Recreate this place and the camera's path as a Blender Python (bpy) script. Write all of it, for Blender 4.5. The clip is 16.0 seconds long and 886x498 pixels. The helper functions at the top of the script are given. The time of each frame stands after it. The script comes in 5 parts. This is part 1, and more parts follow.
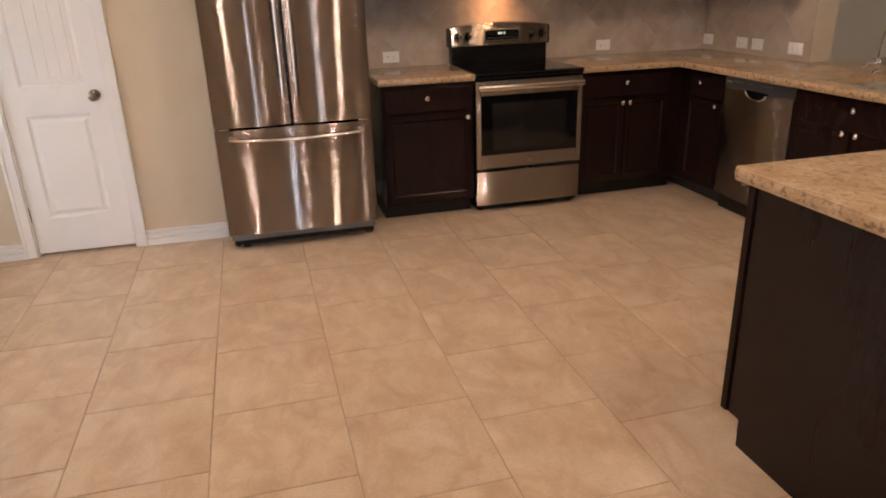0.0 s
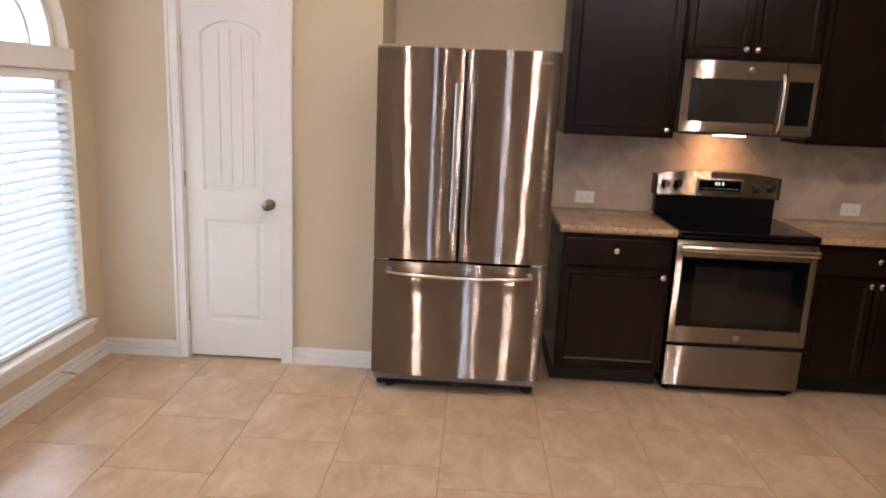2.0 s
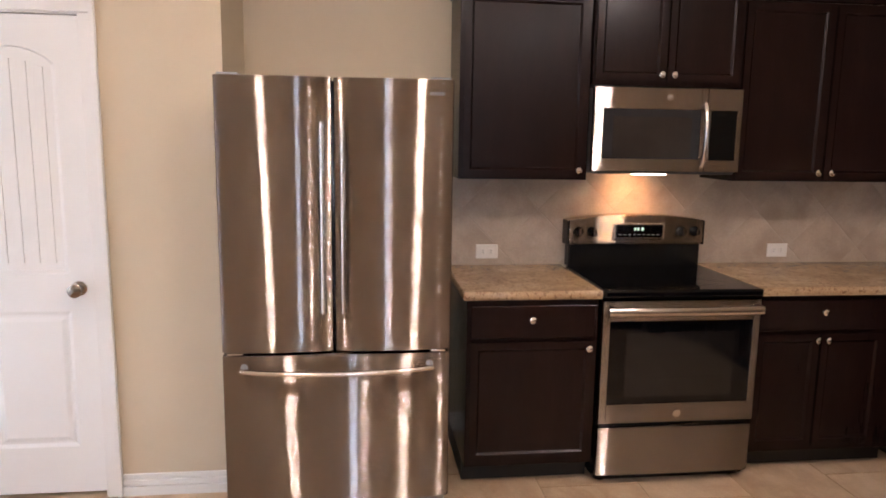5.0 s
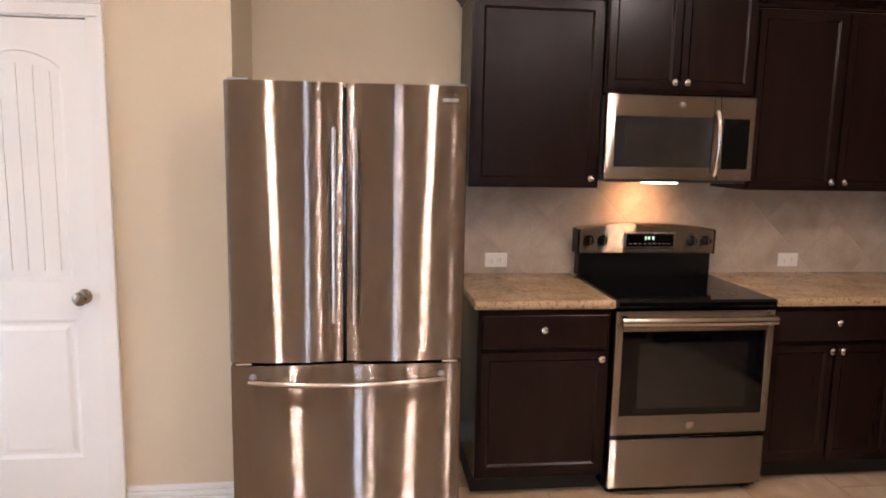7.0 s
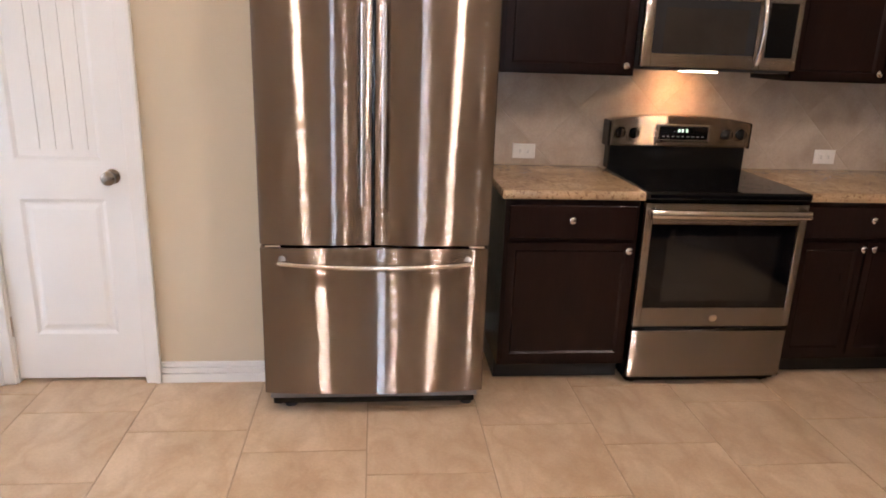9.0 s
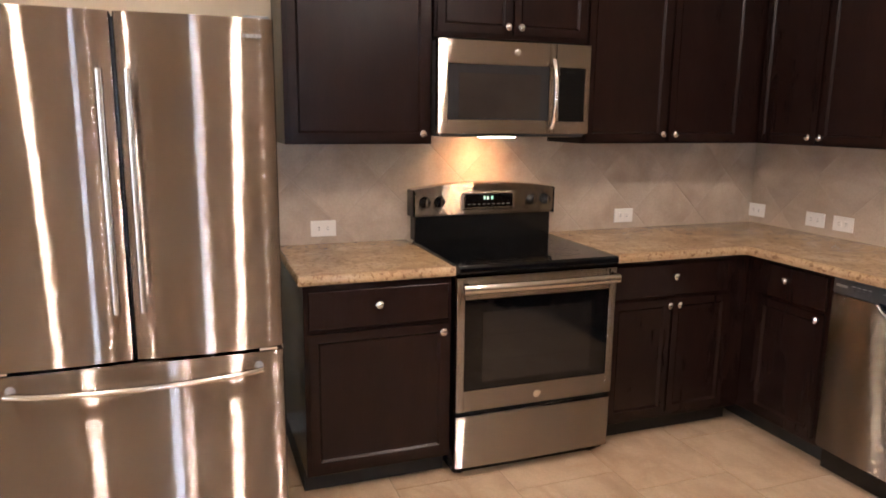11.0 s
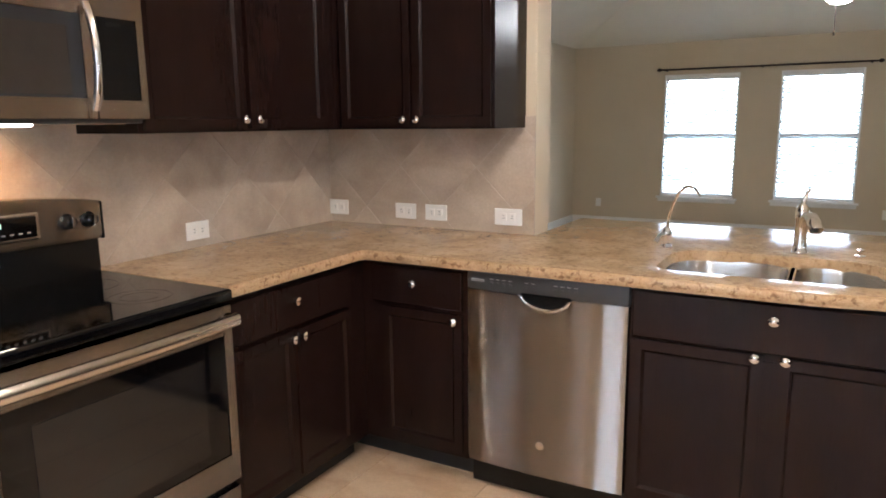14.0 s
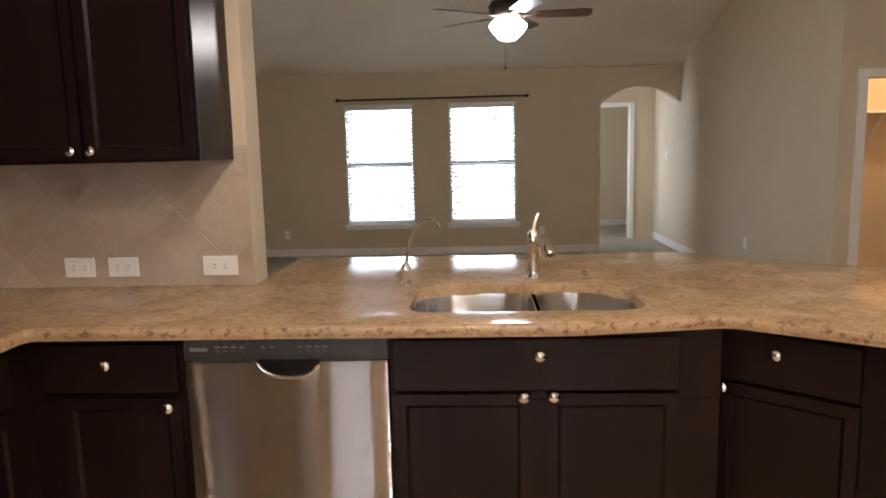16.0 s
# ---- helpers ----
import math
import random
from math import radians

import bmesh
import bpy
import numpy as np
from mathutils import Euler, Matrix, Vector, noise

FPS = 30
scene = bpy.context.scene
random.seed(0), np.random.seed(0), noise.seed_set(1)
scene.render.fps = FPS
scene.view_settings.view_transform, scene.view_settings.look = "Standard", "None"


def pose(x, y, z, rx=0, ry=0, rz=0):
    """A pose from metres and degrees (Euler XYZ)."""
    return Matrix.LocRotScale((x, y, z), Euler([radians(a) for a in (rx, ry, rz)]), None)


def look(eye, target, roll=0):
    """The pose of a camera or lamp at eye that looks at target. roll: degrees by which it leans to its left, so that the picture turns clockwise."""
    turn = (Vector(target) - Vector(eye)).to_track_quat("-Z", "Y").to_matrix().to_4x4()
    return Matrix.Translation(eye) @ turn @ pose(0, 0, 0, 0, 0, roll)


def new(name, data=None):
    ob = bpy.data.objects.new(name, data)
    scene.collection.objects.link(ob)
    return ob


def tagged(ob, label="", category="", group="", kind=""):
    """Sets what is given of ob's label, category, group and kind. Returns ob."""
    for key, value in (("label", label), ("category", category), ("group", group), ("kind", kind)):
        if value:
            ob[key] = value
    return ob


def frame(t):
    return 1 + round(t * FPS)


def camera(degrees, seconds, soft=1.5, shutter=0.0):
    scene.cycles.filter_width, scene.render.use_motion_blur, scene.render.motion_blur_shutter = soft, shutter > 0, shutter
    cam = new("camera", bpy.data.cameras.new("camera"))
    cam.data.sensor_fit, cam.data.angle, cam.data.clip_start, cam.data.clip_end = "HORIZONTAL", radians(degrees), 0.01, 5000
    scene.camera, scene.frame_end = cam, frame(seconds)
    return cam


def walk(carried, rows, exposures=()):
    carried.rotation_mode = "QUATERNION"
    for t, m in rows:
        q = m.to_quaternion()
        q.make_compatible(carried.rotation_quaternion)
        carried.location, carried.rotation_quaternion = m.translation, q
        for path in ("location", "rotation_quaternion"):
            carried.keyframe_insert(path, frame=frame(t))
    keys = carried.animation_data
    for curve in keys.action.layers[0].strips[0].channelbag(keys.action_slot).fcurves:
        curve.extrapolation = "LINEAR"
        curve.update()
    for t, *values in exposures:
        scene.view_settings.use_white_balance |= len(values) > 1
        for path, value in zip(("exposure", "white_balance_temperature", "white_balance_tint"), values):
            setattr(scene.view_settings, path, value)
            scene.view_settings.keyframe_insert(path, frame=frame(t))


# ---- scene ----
cam = camera(64.8, 16.0, soft=1.8)
PATH = [
    (0, (-0.084, -0.223, 1.499), (0.388, 1.582, 0.78), -1.8),
    (0.5, (-0.064, -0.147, 1.52), (0.171, 1.709, 0.814), -1.4),
    (1, (0.066, 0.008, 1.515), (0.084, 1.915, 0.914), -0.3),
    (1.5, (0.14, 0.133, 1.544), (-0.055, 2.036, 0.962), 0.3),
    (2, (0.181, 0.366, 1.574), (0.105, 2.319, 1.151), 2.5),
    (2.5, (0.221, 0.565, 1.603), (0.378, 2.533, 1.281), 1.6),
    (3, (0.29, 0.773, 1.609), (0.474, 2.746, 1.337), 1.1),
    (3.5, (0.343, 0.906, 1.612), (0.482, 2.882, 1.335), 0.8),
    (4, (0.312, 1.005, 1.603), (0.439, 2.974, 1.275), 0.6),
    (4.2, (0.289, 1.057, 1.589), (0.441, 3.026, 1.273), 0.7),
    (6.5, (0.169, 1.227, 1.596), (0.439, 3.184, 1.285), 0.9),
    (7, (0.163, 1.228, 1.588), (0.409, 3.192, 1.296), 1.1),
    (7.5, (0.154, 1.218, 1.586), (0.395, 3.182, 1.292), 1.3),
    (8, (0.149, 1.185, 1.498), (0.347, 3.119, 1.029), 2.2),
    (8.5, (0.124, 1.232, 1.5), (0.326, 3.147, 0.959), 2.3),
    (9, (0.122, 1.247, 1.513), (0.32, 3.156, 0.951), 2.0),
    (9.5, (0.174, 1.238, 1.523), (0.471, 3.155, 1.036), 1.5),
    (9.7, (0.208, 1.244, 1.541), (0.593, 3.152, 1.082), 1.4),
    (11.8, (0.313, 1.830, 1.498), (1.181, 3.605, 1.185), 0.3),
    (12, (0.320, 1.879, 1.492), (1.273, 3.613, 1.203), 0.2),
    (12.5, (0.385, 2.001, 1.444), (1.649, 3.529, 1.186), -0.1),
    (13, (0.468, 2.172, 1.411), (1.921, 3.499, 1.055), 0.0),
    (13.5, (0.539, 2.310, 1.428), (2.125, 3.467, 1.047), -0.5),
    (14, (0.551, 2.506, 1.427), (2.265, 3.474, 1.071), -0.6),
    (14.5, (0.603, 2.604, 1.416), (2.435, 3.341, 1.097), -1.3),
    (15, (0.735, 2.683, 1.411), (2.634, 3.229, 1.105), -0.8),
    (15.5, (0.805, 2.716, 1.427), (2.752, 3.062, 1.127), -1.0),
    (16, (0.862, 2.807, 1.424), (2.839, 2.912, 1.138), -1.4),
]
EXPOSURES = [(0, -0.22, 6150, 22), (0.6, -0.25, 6000, 21), (1.5, -0.22, 5750, 20), (2.5, 0.0, 5600, 19), (4, 0.10, 5600, 21), (7.5, 0.20, 5650, 20), (9, 0.10, 5650, 19), (9.7, 0.16, 5650, 19),
             (11.8, 0.78, 5600, 17), (12.5, 0.84, 5550, 18), (13.5, 0.84, 5350, 14), (14.5, 0.55, 5150, 9), (16, 0.25, 5800, 15)]
walk(cam, [(t, look(eye, target, roll)) for t, eye, target, roll in PATH], EXPOSURES)

# ---- world and lights ----
world = bpy.data.worlds.new("sky")
scene.world = world
world.use_nodes = True
wn = world.node_tree
sky = wn.nodes.new("ShaderNodeTexSky")
sky.sky_type = "NISHITA"
sky.sun_disc = False
sky.sun_elevation = radians(50)
sky.sun_rotation = radians(200)
wn.links.new(sky.outputs[0], wn.nodes["Background"].inputs[0])
wn.nodes["Background"].inputs[1].default_value = 0.08

DAY = (0.86, 0.95, 1.0)
WARM = (1.0, 0.82, 0.62)
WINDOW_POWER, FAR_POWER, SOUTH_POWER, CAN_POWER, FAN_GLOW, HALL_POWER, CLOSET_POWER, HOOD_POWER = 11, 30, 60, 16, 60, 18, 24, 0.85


def area_lamp(name, m, sx, sy, power, color, shape="RECTANGLE", spread=180):
    lamp = bpy.data.lights.new(name, "AREA")
    lamp.shape, lamp.size, lamp.size_y, lamp.energy, lamp.color = shape, sx, sy, power, color
    lamp.spread = radians(spread)
    ob = new(name, lamp)
    ob.matrix_world = m
    return ob


def point_lamp(name, at, radius, power, color):
    lamp = bpy.data.lights.new(name, "POINT")
    lamp.shadow_soft_size, lamp.energy, lamp.color = radius, power, color
    ob = new(name, lamp)
    ob.location = at
    return ob


# ---- materials ----
def material(name):
    m = bpy.data.materials.new(name)
    m.use_nodes = True
    return m, m.node_tree, m.node_tree.nodes["Principled BSDF"]


def tex_noise(nt, scale, detail=4.0, stretch=(1, 1, 1), rough=0.55, warp=0.0):
    co = nt.nodes.new("ShaderNodeTexCoord")
    mp = nt.nodes.new("ShaderNodeMapping")
    mp.inputs["Scale"].default_value = stretch
    nt.links.new(co.outputs["Object"], mp.inputs[0])
    no = nt.nodes.new("ShaderNodeTexNoise")
    no.inputs["Scale"].default_value = scale
    no.inputs["Detail"].default_value = detail
    no.inputs["Roughness"].default_value = rough
    no.inputs["Distortion"].default_value = warp
    nt.links.new(mp.outputs[0], no.inputs["Vector"])
    return no


def ramp(nt, source, stops):
    r = nt.nodes.new("ShaderNodeValToRGB")
    while len(r.color_ramp.elements) < len(stops):
        r.color_ramp.elements.new(0.5)
    for e, (p, c) in zip(r.color_ramp.elements, stops):
        e.position, e.color = p, (*c, 1)
    nt.links.new(source, r.inputs[0])
    return r


def mix(nt, kind, fac, a, b):
    x = nt.nodes.new("ShaderNodeMix")
    x.data_type, x.blend_type = "RGBA", kind
    for sock, v in ((0, fac), (6, a), (7, b)):
        if hasattr(v, "is_output"):
            nt.links.new(v, x.inputs[sock])
        else:
            x.inputs[sock].default_value = v if sock == 0 else (*v, 1)
    return x.outputs[2]


def bump(nt, bs, height, strength, distance):
    b = nt.nodes.new("ShaderNodeBump")
    b.inputs["Strength"].default_value, b.inputs["Distance"].default_value = strength, distance
    nt.links.new(height, b.inputs["Height"])
    nt.links.new(b.outputs[0], bs.inputs["Normal"])


def plain(name, color, rough=0.5, metal=0.0, vary=0.06, scale=18.0, coat=0.0, bumpy=0.0, bump_scale=140.0, spec=0.5):
    """Paint, plastic or metal with slight unevenness in tone and gloss."""
    m, nt, bs = material(name)
    no = tex_noise(nt, scale, 5)
    dark = tuple(c * (1 - vary) for c in color)
    lite = tuple(min(1, c * (1 + vary)) for c in color)
    r = ramp(nt, no.outputs["Fac"], [(0.3, dark), (0.7, lite)])
    nt.links.new(r.outputs[0], bs.inputs["Base Color"])
    bs.inputs["Roughness"].default_value, bs.inputs["Metallic"].default_value = rough, metal
    bs.inputs["Coat Weight"].default_value, bs.inputs["Coat Roughness"].default_value = coat, 0.12
    bs.inputs["Specular IOR Level"].default_value = spec
    if bumpy:
        bump(nt, bs, tex_noise(nt, bump_scale, 3).outputs["Fac"], bumpy, 0.002)
    return m


LEVEL_BRUSHED = ((0.0, 0.28), (0.25, 0.23), (-0.25, 0.17), (0.5, 0.15), (-0.5, 0.09), (0.8, 0.08))


def steel_brushed(name, color, rough, aniso, lobes=LEVEL_BRUSHED):
    """Steel with level brush marks: gloss lobes tipped up and down (slope, share) draw every highlight out into an upright streak."""
    m, nt, bs = material(name)
    no = tex_noise(nt, 3.0, 6, (2, 2, 260))
    r = ramp(nt, no.outputs["Fac"], [(0.3, tuple(c * 0.93 for c in color)), (0.7, color)])
    geo = nt.nodes.new("ShaderNodeNewGeometry")
    tn = nt.nodes.new("ShaderNodeVectorMath")
    tn.operation = "CROSS_PRODUCT"
    tn.inputs[1].default_value = (0, 0, 1)
    nt.links.new(geo.outputs["Normal"], tn.inputs[0])
    total, shader = 0.0, None
    for slope, share in lobes:
        gl = nt.nodes.new("ShaderNodeBsdfAnisotropic")
        gl.inputs["Roughness"].default_value, gl.inputs["Anisotropy"].default_value, gl.inputs["Rotation"].default_value = rough, aniso, 0.0
        nt.links.new(r.outputs[0], gl.inputs["Color"])
        nt.links.new(tn.outputs[0], gl.inputs["Tangent"])
        if slope:
            add = nt.nodes.new("ShaderNodeVectorMath")
            add.inputs[1].default_value = (0, 0, slope)
            nt.links.new(geo.outputs["Normal"], add.inputs[0])
            unit = nt.nodes.new("ShaderNodeVectorMath")
            unit.operation = "NORMALIZE"
            nt.links.new(add.outputs[0], unit.inputs[0])
            nt.links.new(unit.outputs[0], gl.inputs["Normal"])
        total += share
        if shader is None:
            shader = gl.outputs[0]
        else:
            ms = nt.nodes.new("ShaderNodeMixShader")
            ms.inputs[0].default_value = share / total
            nt.links.new(shader, ms.inputs[1])
            nt.links.new(gl.outputs[0], ms.inputs[2])
            shader = ms.outputs[0]
    nt.nodes.remove(bs)
    nt.links.new(shader, nt.nodes["Material Output"].inputs[0])
    return m


def granite_stone(name, grain, blotch):
    m, nt, bs = material(name)
    base = ramp(nt, tex_noise(nt, 7, 6, warp=0.6).outputs["Fac"],
                [(0.30, (0.28, 0.165, 0.085)), (0.5, (0.42, 0.275, 0.140)), (0.72, (0.58, 0.42, 0.255))])
    specks = ramp(nt, tex_noise(nt, 95, 8, rough=0.8).outputs["Fac"],
                  [(0.34, (0.07, 0.048, 0.04)), (0.42, (0.37, 0.24, 0.14)), (0.56, (0.48, 0.33, 0.185)), (0.68, (0.60, 0.46, 0.30))])
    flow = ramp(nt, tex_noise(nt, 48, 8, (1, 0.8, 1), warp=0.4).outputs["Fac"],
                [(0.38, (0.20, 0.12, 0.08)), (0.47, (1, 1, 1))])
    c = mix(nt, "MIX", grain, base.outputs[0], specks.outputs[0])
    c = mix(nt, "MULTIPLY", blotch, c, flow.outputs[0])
    nt.links.new(c, bs.inputs["Base Color"])
    rr = nt.nodes.new("ShaderNodeMapRange")
    rr.inputs["To Min"].default_value, rr.inputs["To Max"].default_value = 0.07, 0.22
    nt.links.new(tex_noise(nt, 70, 5).outputs["Fac"], rr.inputs[0])
    nt.links.new(rr.outputs[0], bs.inputs["Roughness"])
    bs.inputs["Specular IOR Level"].default_value = 0.28
    return m


def tile_stone(name, dark, mid, lite, rough, vein, scale=5.0, per_piece=0.07):
    m, nt, bs = material(name)
    info = nt.nodes.new("ShaderNodeObjectInfo")
    co = nt.nodes.new("ShaderNodeTexCoord")
    geo = nt.nodes.new("ShaderNodeNewGeometry")
    shift = nt.nodes.new("ShaderNodeVectorMath")
    shift.operation = "MULTIPLY_ADD"
    cmb = nt.nodes.new("ShaderNodeCombineXYZ")
    for k in range(3):
        nt.links.new(info.outputs["Random"], cmb.inputs[k])
    shift.inputs[1].default_value = (37, 53, 11)
    nt.links.new(cmb.outputs[0], shift.inputs[0])
    nt.links.new(geo.outputs["Position"], shift.inputs[2])

    def layer(s, detail, warp, stretch=(1, 1, 1), spin=0.0):
        mp = nt.nodes.new("ShaderNodeMapping")
        mp.inputs["Scale"].default_value = stretch
        turn = nt.nodes.new("ShaderNodeMath")
        turn.operation = "MULTIPLY_ADD"
        turn.inputs[1].default_value, turn.inputs[2].default_value = 17.0, spin
        nt.links.new(info.outputs["Random"], turn.inputs[0])
        rot = nt.nodes.new("ShaderNodeCombineXYZ")
        nt.links.new(turn.outputs[0], rot.inputs[2])
        nt.links.new(rot.outputs[0], mp.inputs["Rotation"])
        nt.links.new(shift.outputs[0], mp.inputs[0])
        no = nt.nodes.new("ShaderNodeTexNoise")
        no.inputs["Scale"].default_value, no.inputs["Detail"].default_value, no.inputs["Distortion"].default_value = s, detail, warp
        nt.links.new(mp.outputs[0], no.inputs["Vector"])
        return no.outputs["Fac"]

    cloud = ramp(nt, layer(scale, 6, 0.3, (1, 0.62, 1), 0.7), [(0.28, dark), (0.5, mid), (0.72, lite)])
    veins = ramp(nt, layer(scale * 1.1, 7, 0.5, (1, 0.6, 1), 0.9), [(0.36, (1, 1, 1)), (0.47, tuple(1 - vein * k for k in (0.7, 1.0, 1.3))), (0.62, (1, 1, 1))])
    c = mix(nt, "MULTIPLY", 0.75, cloud.outputs[0], veins.outputs[0])
    grain = ramp(nt, layer(90, 4, 0), [(0.3, (0.93, 0.93, 0.93)), (0.7, (1.04, 1.04, 1.04))])
    c = mix(nt, "MULTIPLY", 1.0, c, grain.outputs[0])
    tone = nt.nodes.new("ShaderNodeMapRange")
    tone.inputs["To Min"].default_value, tone.inputs["To Max"].default_value = 1 - per_piece, 1 + per_piece
    nt.links.new(info.outputs["Random"], tone.inputs[0])
    hsv = nt.nodes.new("ShaderNodeHueSaturation")
    nt.links.new(tone.outputs[0], hsv.inputs["Value"])
    nt.links.new(c, hsv.inputs["Color"])
    nt.links.new(hsv.outputs[0], bs.inputs["Base Color"])
    bs.inputs["Roughness"].default_value = rough
    bump(nt, bs, layer(40, 4, 0), 0.12, 0.002)
    return m


def wood_dark():
    m, nt, bs = material("espresso_wood")
    no = tex_noise(nt, 3.5, 5, (2.5, 2.5, 0.8), warp=0.1)
    fine = tex_noise(nt, 60, 4, (3, 3, 0.15))
    r = ramp(nt, no.outputs["Fac"], [(0.25, (0.0100, 0.0046, 0.0036)), (0.55, (0.0138, 0.0063, 0.0048)), (0.8, (0.0195, 0.0088, 0.0065))])
    g = ramp(nt, fine.outputs["Fac"], [(0.35, (0.88, 0.88, 0.88)), (0.65, (1.06, 1.06, 1.06))])
    nt.links.new(mix(nt, "MULTIPLY", 1.0, r.outputs[0], g.outputs[0]), bs.inputs["Base Color"])
    bs.inputs["Roughness"].default_value = 0.27
    bs.inputs["Specular IOR Level"].default_value = 0.18
    return m


def clear_glass():
    m, nt, bs = material("window_glass")
    bs.inputs["Base Color"].default_value = (1, 1, 1, 1)
    bs.inputs["Roughness"].default_value = 0.0
    bs.inputs["Transmission Weight"].default_value = 1.0
    bs.inputs["IOR"].default_value = 1.05
    return m


def glow(name, color, strength):
    m, nt, bs = material(name)
    bs.inputs["Base Color"].default_value = (0.8, 0.8, 0.8, 1)
    bs.inputs["Emission Color"].default_value = (*color, 1)
    bs.inputs["Emission Strength"].default_value = strength
    return m


def slat_plastic():
    m, nt, bs = material("blind_slat")
    no = tex_noise(nt, 7, 3)
    r = ramp(nt, no.outputs["Fac"], [(0.3, (0.80, 0.81, 0.80)), (0.7, (0.86, 0.86, 0.85))])
    nt.links.new(r.outputs[0], bs.inputs["Base Color"])
    bs.inputs["Roughness"].default_value = 0.45
    tr = nt.nodes.new("ShaderNodeBsdfTranslucent")
    tr.inputs[0].default_value = (0.85, 0.93, 0.95, 1)
    ms = nt.nodes.new("ShaderNodeMixShader")
    ms.inputs[0].default_value = 0.35
    nt.links.new(bs.outputs[0], ms.inputs[1])
    nt.links.new(tr.outputs[0], ms.inputs[2])
    nt.links.new(ms.outputs[0], nt.nodes["Material Output"].inputs[0])
    return m


WALL = plain("wall_paint", (0.59, 0.49, 0.345), 0.75, vary=0.03, scale=2.0, bumpy=0.25, bump_scale=170)
CEIL = plain("ceiling_paint", (0.78, 0.70, 0.56), 0.85, vary=0.03, scale=2.0, bumpy=0.4, bump_scale=120)
TRIM = plain("white_trim_paint", (0.80, 0.775, 0.73), 0.35, vary=0.02, scale=5)
DOORWHITE = plain("white_door_paint", (0.81, 0.785, 0.74), 0.38, vary=0.02, scale=4, bumpy=0.05, bump_scale=60)
WOOD = wood_dark()
TOE = plain("toe_kick_black", (0.008, 0.006, 0.005), 0.6)
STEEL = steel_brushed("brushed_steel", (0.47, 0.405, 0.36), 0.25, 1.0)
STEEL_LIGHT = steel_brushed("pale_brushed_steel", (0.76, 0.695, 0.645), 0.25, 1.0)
STEEL_BAR = steel_brushed("steel_bar", (0.72, 0.68, 0.63), 0.22, 0.4, lobes=((0.0, 1.0),))
CHROME = plain("chrome", (0.85, 0.84, 0.83), 0.07, 1.0, vary=0.02)
NICKEL = plain("satin_nickel", (0.68, 0.64, 0.58), 0.25, 1.0, vary=0.04)
KNOBDARK = plain("dark_nickel", (0.32, 0.27, 0.22), 0.25, 1.0, vary=0.05)
BLACKGLASS = plain("black_glass", (0.003, 0.003, 0.0035), 0.05, vary=0.1, scale=3, spec=0.38)
OVENGLASS = plain("oven_window_glass", (0.030, 0.024, 0.020), 0.10, vary=0.25, scale=2.5)
SMOKEGLASS = plain("smoky_glass", (0.026, 0.025, 0.026), 0.08, vary=0.15, scale=3, spec=0.6)
OVENDARK = plain("oven_door_window", (0.013, 0.011, 0.010), 0.08, vary=0.3, scale=2.5)
BLACK = plain("black_enamel", (0.005, 0.005, 0.005), 0.22, vary=0.1, spec=0.38)
DARKGREY = plain("dark_grey_plastic", (0.045, 0.043, 0.042), 0.4, vary=0.1)
CASEGREY = plain("grey_case_paint", (0.22, 0.215, 0.21), 0.45, vary=0.05)
PLATE = plain("white_plastic", (0.82, 0.79, 0.74), 0.35, vary=0.01)
FAINT = plain("faint_print", (0.007, 0.007, 0.007), 0.12)
SLOT = plain("socket_slot_dark", (0.05, 0.045, 0.04), 0.6)
MARK = plain("pale_print", (0.22, 0.22, 0.21), 0.5)
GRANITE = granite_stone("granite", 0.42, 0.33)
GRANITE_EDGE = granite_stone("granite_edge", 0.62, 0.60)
FLOORTILE = tile_stone("floor_tile", (0.475, 0.335, 0.205), (0.555, 0.405, 0.26), (0.63, 0.475, 0.32), 0.28, 0.22, 6.0, 0.03)
BACKTILE = tile_stone("backsplash_tile", (0.385, 0.298, 0.222), (0.475, 0.383, 0.292), (0.555, 0.465, 0.365), 0.40, 0.10, 5.0, 0.012)
GROUT = plain("floor_grout", (0.36, 0.26, 0.165), 0.85, vary=0.1, scale=30)
BACKGROUT = plain("backsplash_grout", (0.445, 0.368, 0.286), 0.85, vary=0.06, scale=30)
GLASS = clear_glass()
SLAT = slat_plastic()
CANGLOW = glow("lit_downlight_lens", (1.0, 0.82, 0.60), 20.0)
HOODGLOW = glow("lit_hood_lens", (1.0, 0.80, 0.52), 18.0)
SHADE = glow("lit_frosted_shade", (1.0, 0.90, 0.74), FAN_GLOW)
DISPLAY = glow("clock_digits", (0.35, 0.9, 0.5), 0.6)
CARPET = plain("carpet", (0.30, 0.25, 0.19), 0.95, vary=0.2, scale=120, bumpy=0.6, bump_scale=400)
FANWOOD = plain("fan_blade_walnut", (0.045, 0.022, 0.014), 0.35, vary=0.3, scale=10)
BRONZE = plain("bronze_metal", (0.05, 0.035, 0.028), 0.35, 0.7, vary=0.1)
SINKSTEEL = steel_brushed("sink_steel", (0.74, 0.72, 0.69), 0.20, 0.6, lobes=((0.0, 1.0),))
BACKDROP = glow("bright_outdoors", (0.90, 0.97, 1.0), 3.6)


